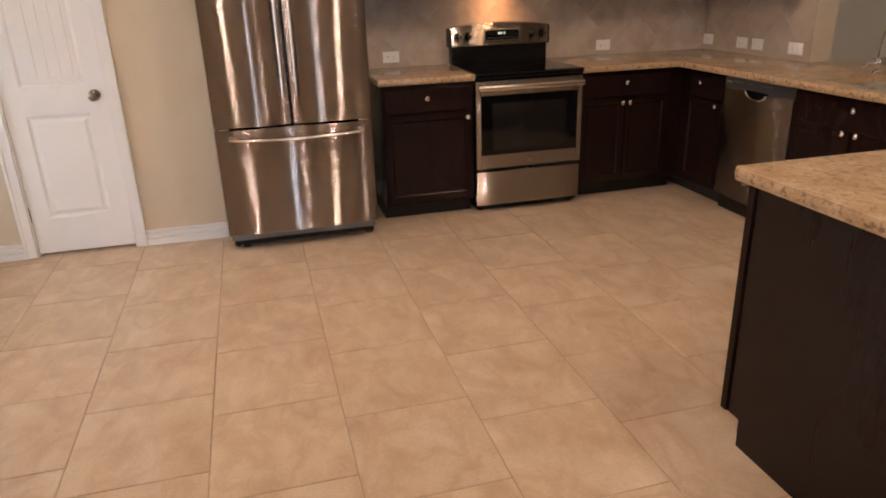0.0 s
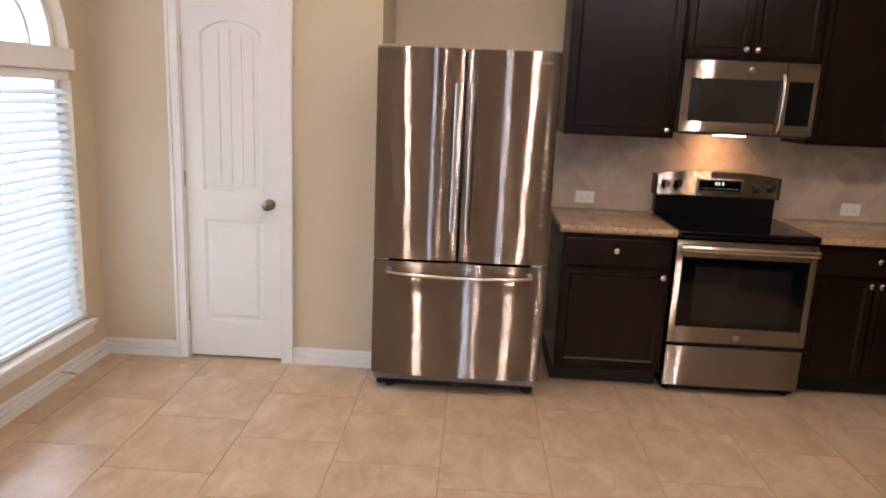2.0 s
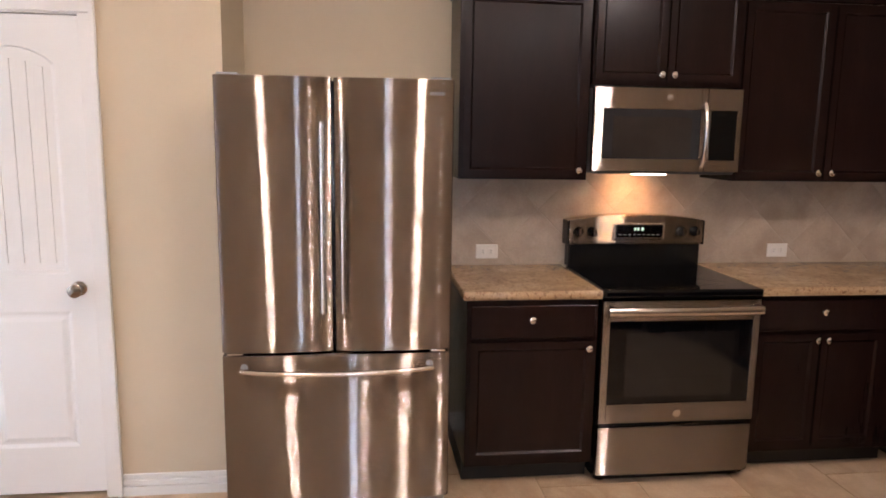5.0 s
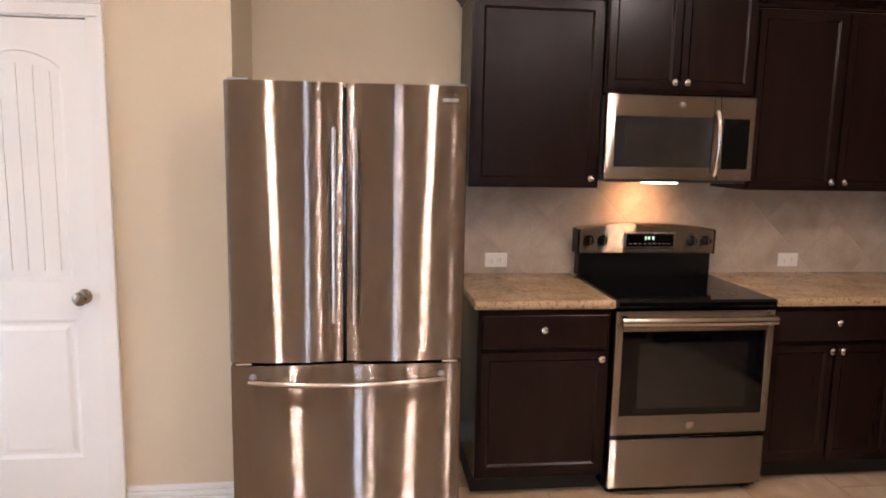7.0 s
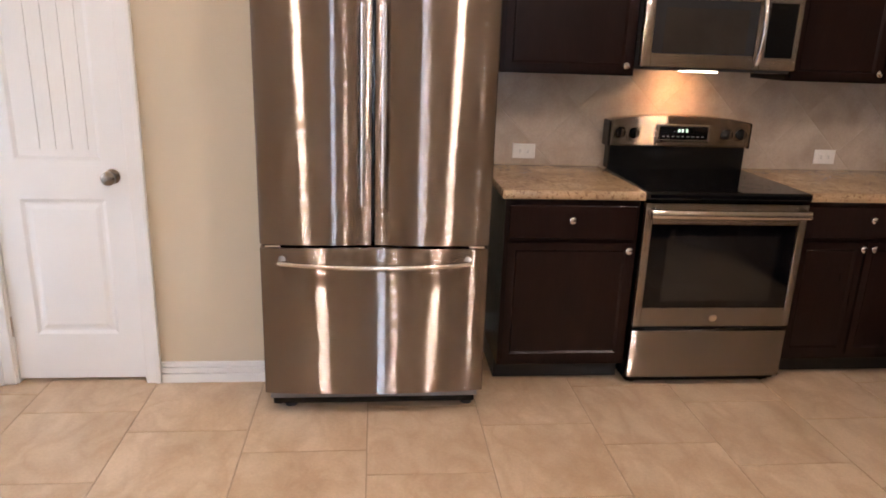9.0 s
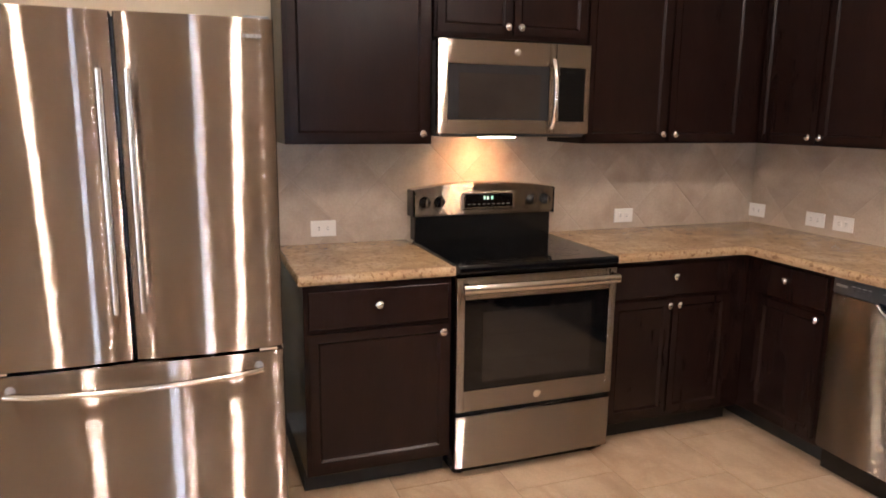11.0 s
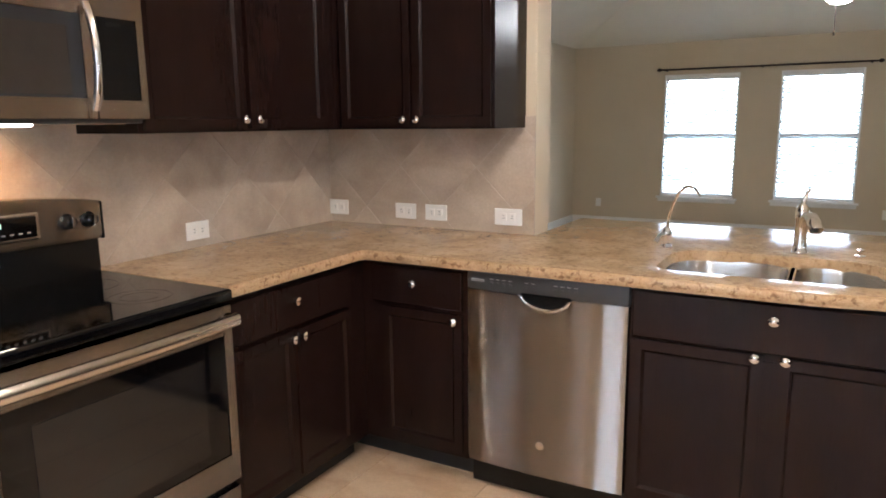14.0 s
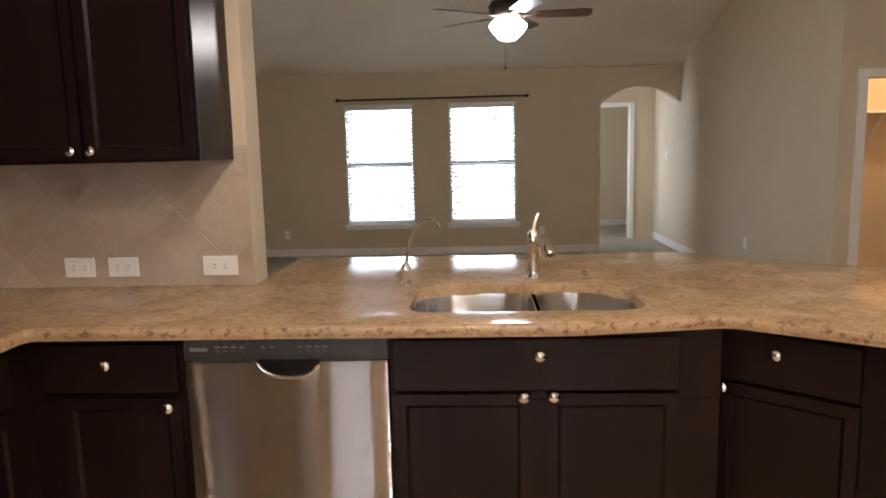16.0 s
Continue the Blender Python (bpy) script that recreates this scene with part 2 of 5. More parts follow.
# ---- mesh helpers ----
def box(bm, x0, x1, y0, y1, z0, z1, bevel=0.0, seg=2):
    vs = [bm.verts.new(p) for p in ((x0, y0, z0), (x1, y0, z0), (x1, y1, z0), (x0, y1, z0), (x0, y0, z1), (x1, y0, z1), (x1, y1, z1), (x0, y1, z1))]
    fs = [bm.faces.new([vs[i] for i in f]) for f in ((3, 2, 1, 0), (4, 5, 6, 7), (0, 1, 5, 4), (1, 2, 6, 5), (2, 3, 7, 6), (3, 0, 4, 7))]
    if bevel:
        es = list({e for f in fs for e in f.edges})
        bmesh.ops.bevel(bm, geom=es, offset=bevel, segments=seg, profile=0.5, affect="EDGES")
    return fs


def one_box(*a, **k):
    bm = bmesh.new()
    box(bm, *a, **k)
    return bm


def prism(bm, outline, z0, z1, plane="XY"):
    """An outline (list of 2D points, anticlockwise) pushed from z0 to z1 along the plane's normal."""
    def at(p, h):
        return {"XY": (p[0], p[1], h), "XZ": (p[0], h, p[1]), "YZ": (h, p[0], p[1])}[plane]
    lo = [bm.verts.new(at(p, z0)) for p in outline]
    hi = [bm.verts.new(at(p, z1)) for p in outline]
    n = len(outline)
    fs = [bm.faces.new(lo), bm.faces.new(hi)]
    fs += [bm.faces.new((lo[i], lo[(i + 1) % n], hi[(i + 1) % n], hi[i])) for i in range(n)]
    bmesh.ops.recalc_face_normals(bm, faces=fs)
    return fs


def lathe(bm, profile, n=20, axis="Z", at=(0, 0, 0)):
    """Turn a profile of (radius, height) round an axis."""
    rings = []
    for r, h in profile:
        ring = []
        for i in range(n):
            a = 2 * math.pi * i / n
            c, s = r * math.cos(a), r * math.sin(a)
            p = {"Z": (c, s, h), "Y": (c, h, s), "X": (h, c, s)}[axis]
            ring.append(bm.verts.new((p[0] + at[0], p[1] + at[1], p[2] + at[2])))
        rings.append(ring)
    fs = []
    for a, b in zip(rings, rings[1:]):
        for i in range(n):
            fs.append(bm.faces.new((a[i], a[(i + 1) % n], b[(i + 1) % n], b[i])))
    fs.append(bm.faces.new(rings[0][::-1]))
    fs.append(bm.faces.new(rings[-1]))
    bmesh.ops.recalc_face_normals(bm, faces=fs)
    return fs


def sweep(bm, path, radii, n=12, flat=1.0):
    """A tube along a path of points; radii is one number or one per point."""
    pts = [Vector(p) for p in path]
    if not isinstance(radii, (list, tuple)):
        radii = [radii] * len(pts)
    rings, ref = [], None
    for i, p in enumerate(pts):
        d = (pts[min(i + 1, len(pts) - 1)] - pts[max(i - 1, 0)]).normalized()
        if ref is None:
            ref = Vector((0, 0, 1)) if abs(d.z) < 0.9 else Vector((1, 0, 0))
        side = d.cross(ref).normalized()
        ref = side.cross(d).normalized()
        rings.append([bm.verts.new(p + radii[i] * (math.cos(2 * math.pi * k / n) * side + flat * math.sin(2 * math.pi * k / n) * ref)) for k in range(n)])
    fs = []
    for a, b in zip(rings, rings[1:]):
        for i in range(n):
            fs.append(bm.faces.new((a[i], a[(i + 1) % n], b[(i + 1) % n], b[i])))
    fs += [bm.faces.new(rings[0]), bm.faces.new(rings[-1])]
    bmesh.ops.recalc_face_normals(bm, faces=fs)
    return fs


def finish(name, bm, mat, smooth=False):
    me = bpy.data.meshes.new(name)
    if smooth:
        for f in bm.faces:
            f.smooth = True
        for e in bm.edges:
            if len(e.link_faces) == 2 and e.calc_face_angle(0) > radians(38):
                e.smooth = False
    bm.to_mesh(me)
    bm.free()
    me.materials.append(mat)
    return me


def part(name, bm, mat, parent=None, label="", smooth=False):
    ob = new(name, finish(name, bm, mat, smooth))
    if parent is not None:
        ob.parent = parent
    return tagged(ob, label=label)


def thing(name, label, category, at=(0, 0, 0), rz=0.0, group="", kind=""):
    ob = new(name)
    ob.matrix_basis = pose(*at, 0, 0, rz)
    return tagged(ob, label, category, group, kind)


def structure(name, bm, mat, label, category, smooth=False):
    return tagged(part(name, bm, mat, None, "", smooth), label, category, "", "structure")


# ---- the shell of the house ----
XL, YB, XR, YP, ZC = -1.950, 4.807, 3.435, 4.228, 2.75      # left wall, back wall, right wall, pantry wall, kitchen ceiling
XALC, XEND, YCOL = -0.34, 3.60, 3.663                      # fridge alcove, far side of the right wall, end of the right wall
YREAR = -6.5
XF, YLL, YLR, XCL = 10.22, 5.81, 0.18, 6.17               # living room: far wall, left wall, right wall, closet wall
ZTOP, ZPL = 3.38, 2.42                                    # its flat ceiling and the plate of the far wall
T = 0.15

# floor slab under the tiles, and the far rooms' floor
floor = structure("floor", one_box(XL - T, XEND, YREAR - T, YB + T, -0.12, -0.0026), GROUT, "beige floor tiles laid in a staggered bond", "floor")
structure("living_floor", one_box(XEND, XF + 3.2, YREAR, YLL + T, -0.12, 0.0), CARPET, "tan carpet in the living room", "floor")

# left wall with two arched windows
WIN_Y = ((3.055, 4.030), (1.56, 2.55))
WZ0, WZ1, TZ0 = 0.27, 1.625, 1.74


def arch_hole(y0, y1, z, n=20):
    c, r = (y0 + y1) / 2, (y1 - y0) / 2
    return [(c + r * math.cos(math.pi * i / n), z + r * math.sin(math.pi * i / n)) for i in range(n + 1)]


def left_wall():
    bm = bmesh.new()
    x0, x1 = XL - T, XL
    cuts = [YREAR] + [v for p in sorted(WIN_Y) for v in p] + [YB + T]
    for a, b in zip(cuts[0::2], cuts[1::2]):
        box(bm, x0, x1, a, b, -0.1, ZC)
    for y0, y1 in WIN_Y:
        box(bm, x0, x1, y0, y1, -0.1, WZ0)
        arc = arch_hole(y0, y1, TZ0)
        for (ya, za), (yb, zb) in zip(arc, arc[1:]):
            prism(bm, [(ya, za), (ya, ZC), (yb, ZC), (yb, zb)], x0, x1, "YZ")
    return structure("wall_west", bm, WALL, "beige painted wall with two arched windows", "wall")


left_wall()


def pantry_wall():
    d0, d1, dz = -1.452, -0.893, 2.065
    bm = bmesh.new()
    box(bm, XL, d0, YP, YP + T, 0, ZC)
    box(bm, d1, XALC, YP, YP + T, 0, ZC, bevel=0)
    box(bm, d0, d1, YP, YP + T, dz, ZC)
    structure("wall_north_pantry", bm, WALL, "beige painted wall beside the fridge", "wall")
    structure("wall_alcove", one_box(XALC - 0.10, XALC, YP + T, YB + T, 0, ZC), WALL, "beige painted side wall of the fridge alcove", "wall")
    structure("wall_pantry_back", one_box(XL, XALC - 0.10, YB + 0.3, YB + 0.3 + T, 0, ZC), WALL, "beige wall behind the pantry door", "wall")
    # casing
    cas = bmesh.new()
    w = 0.066
    for a, b, z0, z1 in ((d0 - w, d0, 0.0, dz - 0.0005), (d1, d1 + w, 0.0, dz - 0.0005), (d0 - w, d1 + w, dz, dz + w)):
        box(cas, a, b, YP - 0.018, YP, z0, z1, 0.004)
    for a, b, z0, z1 in ((d0 - w, d0 - w + 0.02, 0.0, dz + w - 0.0205), (d1 + w - 0.02, d1 + w, 0.0, dz + w - 0.0205), (d0 - w, d1 + w, dz + w - 0.02, dz + w + 0.002)):
        box(cas, a, b, YP - 0.026, YP - 0.0175, z0, z1, 0.003)
    for a, b, z0, z1 in ((d0 - 0.001, d0 + 0.006, 0, dz), (d1 - 0.006, d1 + 0.001, 0, dz), (d0, d1, dz - 0.006, dz + 0.001)):
        box(cas, a, b, YP - 0.002, YP + T, z0, z1)
    structure("trim_door_casing", cas, TRIM, "white painted door casing", "trim")
    # door leaf: two raised panels, the upper one arched with grooved planks
    door = thing("door_1", "closed white two-panel pantry door with arched plank panel", "door", (d0 + 0.008, YP + 0.012, 0.018), kind="structure")
    W, H, TH = d1 - d0 - 0.016, dz - 0.028, 0.035
    leaf = bmesh.new()
    sx, z_lo0, z_lo1, z_up0, z_up1 = 0.100, 0.213, 0.822, 0.985, 1.845
    dip = 0.008
    box(leaf, 0, W, dip, TH, 0, H)
    box(leaf, 0, sx, 0, dip + 0.001, 0, H)
    box(leaf, W - sx, W, 0, dip + 0.001, 0, H)
    box(leaf, sx, W - sx, 0, dip + 0.001, 0, z_lo0)
    box(leaf, sx, W - sx, 0, dip + 0.001, z_lo1, z_up0)
    n = 16
    rise = 0.068
    curve = [(sx + (W - 2 * sx) * i / n, z_up1 + rise * math.sin(math.pi * i / n) ** 0.7) for i in range(n + 1)]
    for (xa, za), (xb, zb) in zip(curve, curve[1:]):
        prism(leaf, [(xa, za), (xb, zb), (xb, H), (xa, H)], 0, dip + 0.001, "XZ")
    part("leaf", leaf, DOORWHITE, door)
    m = 0.045

    def sloped_ring(loop, inset, y0, y1):
        """A bevelled moulding inside a closed outline."""
        bm = bmesh.new()
        cx, cz = sum(p[0] for p in loop) / len(loop), sum(p[1] for p in loop) / len(loop)
        hw, hz = max(p[0] for p in loop) - cx, max(abs(p[1] - cz) for p in loop)
        inner = [(cx + (x - cx) * (1 - inset / hw), cz + (z - cz) * (1 - inset / hz)) for x, z in loop]
        a = [bm.verts.new((x, y0, z)) for x, z in loop]
        c = [bm.verts.new((x, y1, z)) for x, z in inner]
        for q in range(len(loop)):
            w2 = (q + 1) % len(loop)
            bm.faces.new((a[q], a[w2], c[w2], c[q]))
        bmesh.ops.recalc_face_normals(bm, faces=bm.faces[:])
        return bm

    rect = [(sx, z_lo0), (W - sx, z_lo0), (W - sx, z_lo1), (sx, z_lo1)]
    part("lower_moulding", sloped_ring(rect, 0.016, 0.0, dip - 0.0005), DOORWHITE, door)
    part("upper_moulding", sloped_ring([(sx, z_up0), (W - sx, z_up0)] + curve[::-1], 0.016, 0.0, dip - 0.0005), DOORWHITE, door)
    inner = [(sx + m - 0.018, z_lo0 + m - 0.018), (W - sx - m + 0.018, z_lo0 + m - 0.018), (W - sx - m + 0.018, z_lo1 - m + 0.018), (sx + m - 0.018, z_lo1 - m + 0.018)]
    part("lower_panel_slope", sloped_ring(inner, 0.018, dip - 0.0005, 0.002), DOORWHITE, door)
    part("lower_panel", one_box(sx + m, W - sx - m, 0.002, dip + 0.001, z_lo0 + m, z_lo1 - m), DOORWHITE, door)
    k = 4
    pw = (W - 2 * sx - 2 * m) / k
    for i in range(k):
        xa, xb = sx + m + i * pw + 0.003, sx + m + (i + 1) * pw - 0.003
        za, zb = [z_up1 - m + rise * max(0.0, math.sin(math.pi * (x - sx) / (W - 2 * sx))) ** 0.7 - 0.004 for x in (xa, xb)]
        pl = bmesh.new()
        prism(pl, [(xa, z_up0 + m), (xb, z_up0 + m), (xb, zb), (xa, za)], 0.002, dip + 0.001, "XZ")
        part("plank", pl, DOORWHITE, door)
    kb = bmesh.new()
    lathe(kb, [(0.030, 0.0), (0.032, -0.006), (0.018, -0.012), (0.012, -0.030), (0.020, -0.040), (0.029, -0.052), (0.029, -0.062), (0.018, -0.070), (0.004, -0.072)], 24, "Y", (W - 0.060, 0.0, 0.922))
    part("door_knob", kb, KNOBDARK, door, "satin nickel round knob", True)
    for z in (0.25, 1.05, 1.78):
        hg = bmesh.new()
        lathe(hg, [(0.007, -0.045), (0.007, 0.045)], 10, "Z", (-0.004, -0.006, z))
        part("hinge", hg, NICKEL, door, "", True)


pantry_wall()

# back wall behind the range, right wall with the column end, rear walls
structure("wall_north", one_box(XALC, XR, YB, YB + T, -0.1, ZC), WALL, "beige painted kitchen wall behind the range", "wall")
structure("wall_east", one_box(XR, XEND, YCOL, YB + T, -0.1, ZC, bevel=0.006), WALL, "beige painted wall stub ending at the bar", "wall")
SW = (0.20, 0.56, 0.30, 2.10)
sb = bmesh.new()
box(sb, XL - T, SW[0], YREAR - T, YREAR, -0.1, ZTOP)
box(sb, SW[1], XCL, YREAR - T, YREAR, -0.1, ZTOP)
box(sb, SW[0], SW[1], YREAR - T, YREAR, -0.1, SW[2])
box(sb, SW[0], SW[1], YREAR - T, YREAR, SW[3], ZTOP)
structure("wall_south", sb, WALL, "plain beige wall with a tall window", "wall")
sw = tagged(new("window_5"), "tall white window behind the kitchen", "window", "", "structure")
sf = bmesh.new()
for x0, x1, z0, z1 in ((SW[0], SW[0] + 0.04, SW[2], SW[3]), (SW[1] - 0.04, SW[1], SW[2], SW[3]), (SW[0], SW[1], SW[2], SW[2] + 0.04), (SW[0], SW[1], SW[3] - 0.04, SW[3])):
    box(sf, x0, x1, YREAR - 0.10, YREAR + 0.012, z0, z1, 0.003)
part("window_frame", sf, TRIM, sw)
sg = part("pane", one_box(SW[0] + 0.03, SW[1] - 0.03, YREAR - 0.06, YREAR - 0.055, SW[2] + 0.03, SW[3] - 0.03), GLASS, sw)
sg.visible_shadow = False
area_lamp("daylight_window_5", look((0.38, YREAR - 0.2, 1.2), (0.38, YREAR, 1.2)), 0.36, 1.8, SOUTH_POWER, (0.74, 0.90, 1.0))
structure("bar_wall", one_box(XR, XEND, 1.95, YCOL - 0.012, -0.1, 0.885), WALL, "low beige wall under the bar counter", "wall")


def kitchen_ceiling():
    structure("ceiling", one_box(XL - T, XEND, YREAR, YB + T, ZC, ZC + 0.2), CEIL, "flat beige kitchen ceiling", "ceiling")


kitchen_ceiling()


# ---- living room beyond the bar ----
def living_room():
    s1, s2 = (ZTOP - ZPL) / 0.267, (ZTOP - ZPL) / 0.335
    xt, yt = XF - s1, YLL - s2
    wy = ((3.662, 4.577), (2.307, 3.190))
    wz0, wz1 = 0.430, 2.01
    ay0, ay1, az, ar = YLR, 1.20, 1.935, 0.225
    bm = bmesh.new()
    x0, x1 = XF, XF + T
    for a, b in ((ay1, wy[1][0]), (wy[1][1], wy[0][0]), (wy[0][1], YLL + T)):
        box(bm, x0, x1, a, b, -0.1, ZPL + 0.1)
    for a, b in wy:
        box(bm, x0, x1, a, b, -0.1, wz0)
        box(bm, x0, x1, a, b, wz1, ZPL + 0.1)
    n = 16
    arc = [(ay0 + (ay1 - ay0) * i / n, az + ar * math.sin(math.pi * i / n) ** 0.8) for i in range(n + 1)]
    for (ya, za), (yb, zb) in zip(arc, arc[1:]):
        prism(bm, [(ya, za), (yb, zb), (yb, ZPL + 0.1), (ya, ZPL + 0.1)], x0, x1, "YZ")
    structure("wall_far", bm, WALL, "beige living room wall with two windows and an archway", "wall")
    structure("wall_living_left", one_box(XEND, XF + T, YLL, YLL + T, -0.1, ZTOP), WALL, "beige living room side wall", "wall")
    structure("wall_living_near", one_box(XEND - 0.01, XEND + 0.14, YB + T, YLL, -0.1, ZTOP), WALL, "beige living room wall", "wall")
    structure("wall_living_right", one_box(XCL, XF + 3.2, YLR - T, YLR, -0.1, ZTOP), WALL, "tall beige living room wall under the sloped ceiling", "wall")
    structure("wall_header", one_box(XEND - 0.02, XEND + 0.12, YREAR, YB + T, ZC + 0.004, ZTOP), WALL, "beige wall above the bar opening", "wall")
    # vaulted ceiling: two slopes meeting in a hip, and a flat top
    def slab(name, pts, label):
        cb = bmesh.new()
        lo = [cb.verts.new(p) for p in pts]
        hi = [cb.verts.new((p[0], p[1], p[2] + 0.15)) for p in pts]
        k = len(pts)
        fs = [cb.faces.new(lo), cb.faces.new(hi)] + [cb.faces.new((lo[i], lo[(i + 1) % k], hi[(i + 1) % k], hi[i])) for i in range(k)]
        bmesh.ops.recalc_face_normals(cb, faces=fs)
        structure(name, cb, CEIL, label, "ceiling")
    slab("ceiling_slope_far", [(XF, YLL, ZPL), (XF, YLR, ZPL), (xt, YLR, ZTOP), (xt, yt, ZTOP)], "sloped beige ceiling above the far wall")
    slab("ceiling_slope_side", [(XF, YLL, ZPL), (xt, yt, ZTOP), (XEND, yt, ZTOP), (XEND, YLL, ZPL)], "sloped beige ceiling above the side wall")
    slab("ceiling_living", [(xt, yt, ZTOP), (xt, YREAR, ZTOP), (XEND, YREAR, ZTOP), (XEND, yt, ZTOP)], "flat beige top of the vaulted ceiling")
    # windows
    for i, (a, b) in enumerate(wy):
        sash_window(f"window_{i + 3}", XF, a, b, wz0, wz1)
    # closet wall with a lit opening
    cy0, cy1, cz = -0.80, -0.005, 1.855
    cw = bmesh.new()
    box(cw, XCL, XCL + 0.12, cy1, YLR - T, -0.1, ZTOP)
    box(cw, XCL, XCL + 0.12, YREAR, cy0, -0.1, ZTOP)
    box(cw, XCL, XCL + 0.12, cy0, cy1, cz, ZTOP)
    structure("wall_closet", cw, WALL, "beige wall with a doorway to a lit closet", "wall")
    cc = bmesh.new()
    for a, b, z0, z1 in ((cy1 - 0.004, cy1 + 0.062, 0, cz + 0.062), (cy0 - 0.062, cy0 + 0.004, 0, cz + 0.062), (cy0, cy1, cz, cz + 0.062)):
        box(cc, XCL - 0.018, XCL + 0.005, a, b, z0, z1, 0.004)
    structure("trim_closet_casing", cc, TRIM, "white painted closet door casing", "trim")
    cb2 = bmesh.new()
    box(cb2, XCL + 1.5, XCL + 1.6, -1.6, -0.12, -0.1, 2.5)
    box(cb2, XCL + 0.12, XCL + 1.6, -1.7, -1.6, -0.1, 2.5)
    structure("wall_closet_inside", cb2, WALL, "beige closet walls", "wall")
    structure("ceiling_closet", one_box(XCL + 0.1, XCL + 1.6, -1.7, -0.1, 2.45, 2.5), CEIL, "closet ceiling", "ceiling")
    sh = thing("closet_shelf", "white wall shelf with a bracket inside the closet", "shelf", (XCL + 1.5, -0.85, 1.64))
    part("board", one_box(-0.32, 0, -0.7, 0.7, 0, 0.02, bevel=0.003), TRIM, sh)
    br = bmesh.new()
    prism(br, [(-0.26, 0.0), (0.0, -0.24), (0.0, -0.20), (-0.22, 0.0)], -0.01, 0.01, "XZ")
    part("bracket", br, TRIM, sh)
    point_lamp("closet_lamp", (XCL + 0.75, -0.85, 2.3), 0.06, CLOSET_POWER, (1.0, 0.62, 0.30))
    cl = thing("closet_light", "small warm lit ceiling lamp in the closet", "lamp", (XCL + 0.75, -0.85, 2.45))
    gl = bmesh.new()
    lathe(gl, [(0.11, 0.0), (0.11, -0.02), (0.08, -0.045)], 20)
    part("base", gl, TRIM, cl, "", True)
    # hall behind the archway
    hx = XF + 1.30
    hw = bmesh.new()
    box(hw, hx, hx + 0.12, 1.39, 1.95, -0.1, 2.6)
    box(hw, hx, hx + 0.12, YLR, 0.55, -0.1, 2.6)
    box(hw, hx, hx + 0.12, 0.55, 1.39, 1.965, 2.6)
    for a, b, z0, z1 in ((XF + T, XF + 0.40, -0.1, 2.6), (XF + 1.10, hx + 0.12, -0.1, 2.6), (XF + 0.40, XF + 1.10, -0.1, 0.6), (XF + 0.40, XF + 1.10, 2.0, 2.6)):
        box(hw, a, b, 1.95, 2.05, z0, z1)
    structure("wall_hall", hw, WALL, "beige hallway wall", "wall")
    hc = bmesh.new()
    for a, b, z0, z1 in ((0.482, 0.55, 0, 2.03), (1.39, 1.458, 0, 2.03), (0.55, 1.39, 1.965, 2.03)):
        box(hc, hx - 0.018, hx, a, b, z0, z1, 0.004)
    structure("trim_hall_casing", hc, TRIM, "white painted hall door casing", "trim")
    structure("ceiling_hall", one_box(XF + T, XF + 3.2, YLR, 2.05, 2.6, 2.7), CEIL, "hallway ceiling", "ceiling")
    # lamp added outside an unseen opening to brighten the hall's right wall
    area_lamp("daylight_hall_unseen", look((XF + 0.75, 2.15, 1.3), (XF + 0.75, 1.0, 1.3)), 0.7, 1.4, HALL_POWER, DAY)
    rb = bmesh.new()
    box(rb, XF + 3.1, XF + 3.2, -0.2, 2.05, -0.1, 2.6)
    # side wall with a made-up opening, out of view, for the fill lamp
    for a, b, z0, z1 in ((hx + 0.12, XF + 1.9, -0.1, 2.6), (XF + 2.7, XF + 3.1, -0.1, 2.6), (XF + 1.9, XF + 2.7, -0.1, 0.6), (XF + 1.9, XF + 2.7, 2.0, 2.6)):
        box(rb, a, b, 1.95, 2.05, z0, z1)
    # unseen fill lamp, added so the room behind the doorway isn't black
    area_lamp("bedroom_fill_lamp", look((XF + 2.3, 2.15, 1.3), (XF + 2.3, 1.0, 1.3)), 0.8, 1.4, HALL_POWER * 0.6, DAY)
    structure("wall_bedroom", rb, WALL, "beige wall of the room beyond the hall", "wall")
    # skirting
    sk = bmesh.new()
    for a in ((XF - 0.014, XF, ay1, YLL, 0, 0.1), (XEND + 0.14, XF - 0.014, YLL - 0.014, YLL, 0, 0.1), (XCL, hx, YLR, YLR + 0.014, 0, 0.1),
              (XCL - 0.014, XCL, YREAR, cy0 - 0.062, 0, 0.1), (XF + 3.086, XF + 3.1, 0, 1.95, 0, 0.1), (XCL + 1.486, XCL + 1.5, -1.6, -0.12, 0, 0.1)):
        box(sk, *a, bevel=0.003)
    structure("baseboard_living", sk, TRIM, "white living room baseboard", "baseboard")
    # curtain rod
    rod = thing("curtain_rod", "thin dark bronze curtain rod above the windows", "curtain rod", (XF - 0.06, 3.405, 2.075))
    rm = bmesh.new()
    sweep(rm, [(0, -1.24, 0), (0, 1.24, 0)], 0.011, 10)
    part("rod", rm, BRONZE, rod, "", True)
    for y in (-1.24, 1.24):
        fm = bmesh.new()
        lathe(fm, [(0.006, -0.03), (0.022, -0.012), (0.022, 0.012), (0.006, 0.03)], 12, "Y", (0, y, 0))
        part("finial", fm, BRONZE, rod, "", True)
    for y in (-1.15, 0, 1.15):
        part("bracket", one_box(-0.012, 0.06, y - 0.01, y + 0.01, -0.02, 0.012, bevel=0.002), BRONZE, rod)
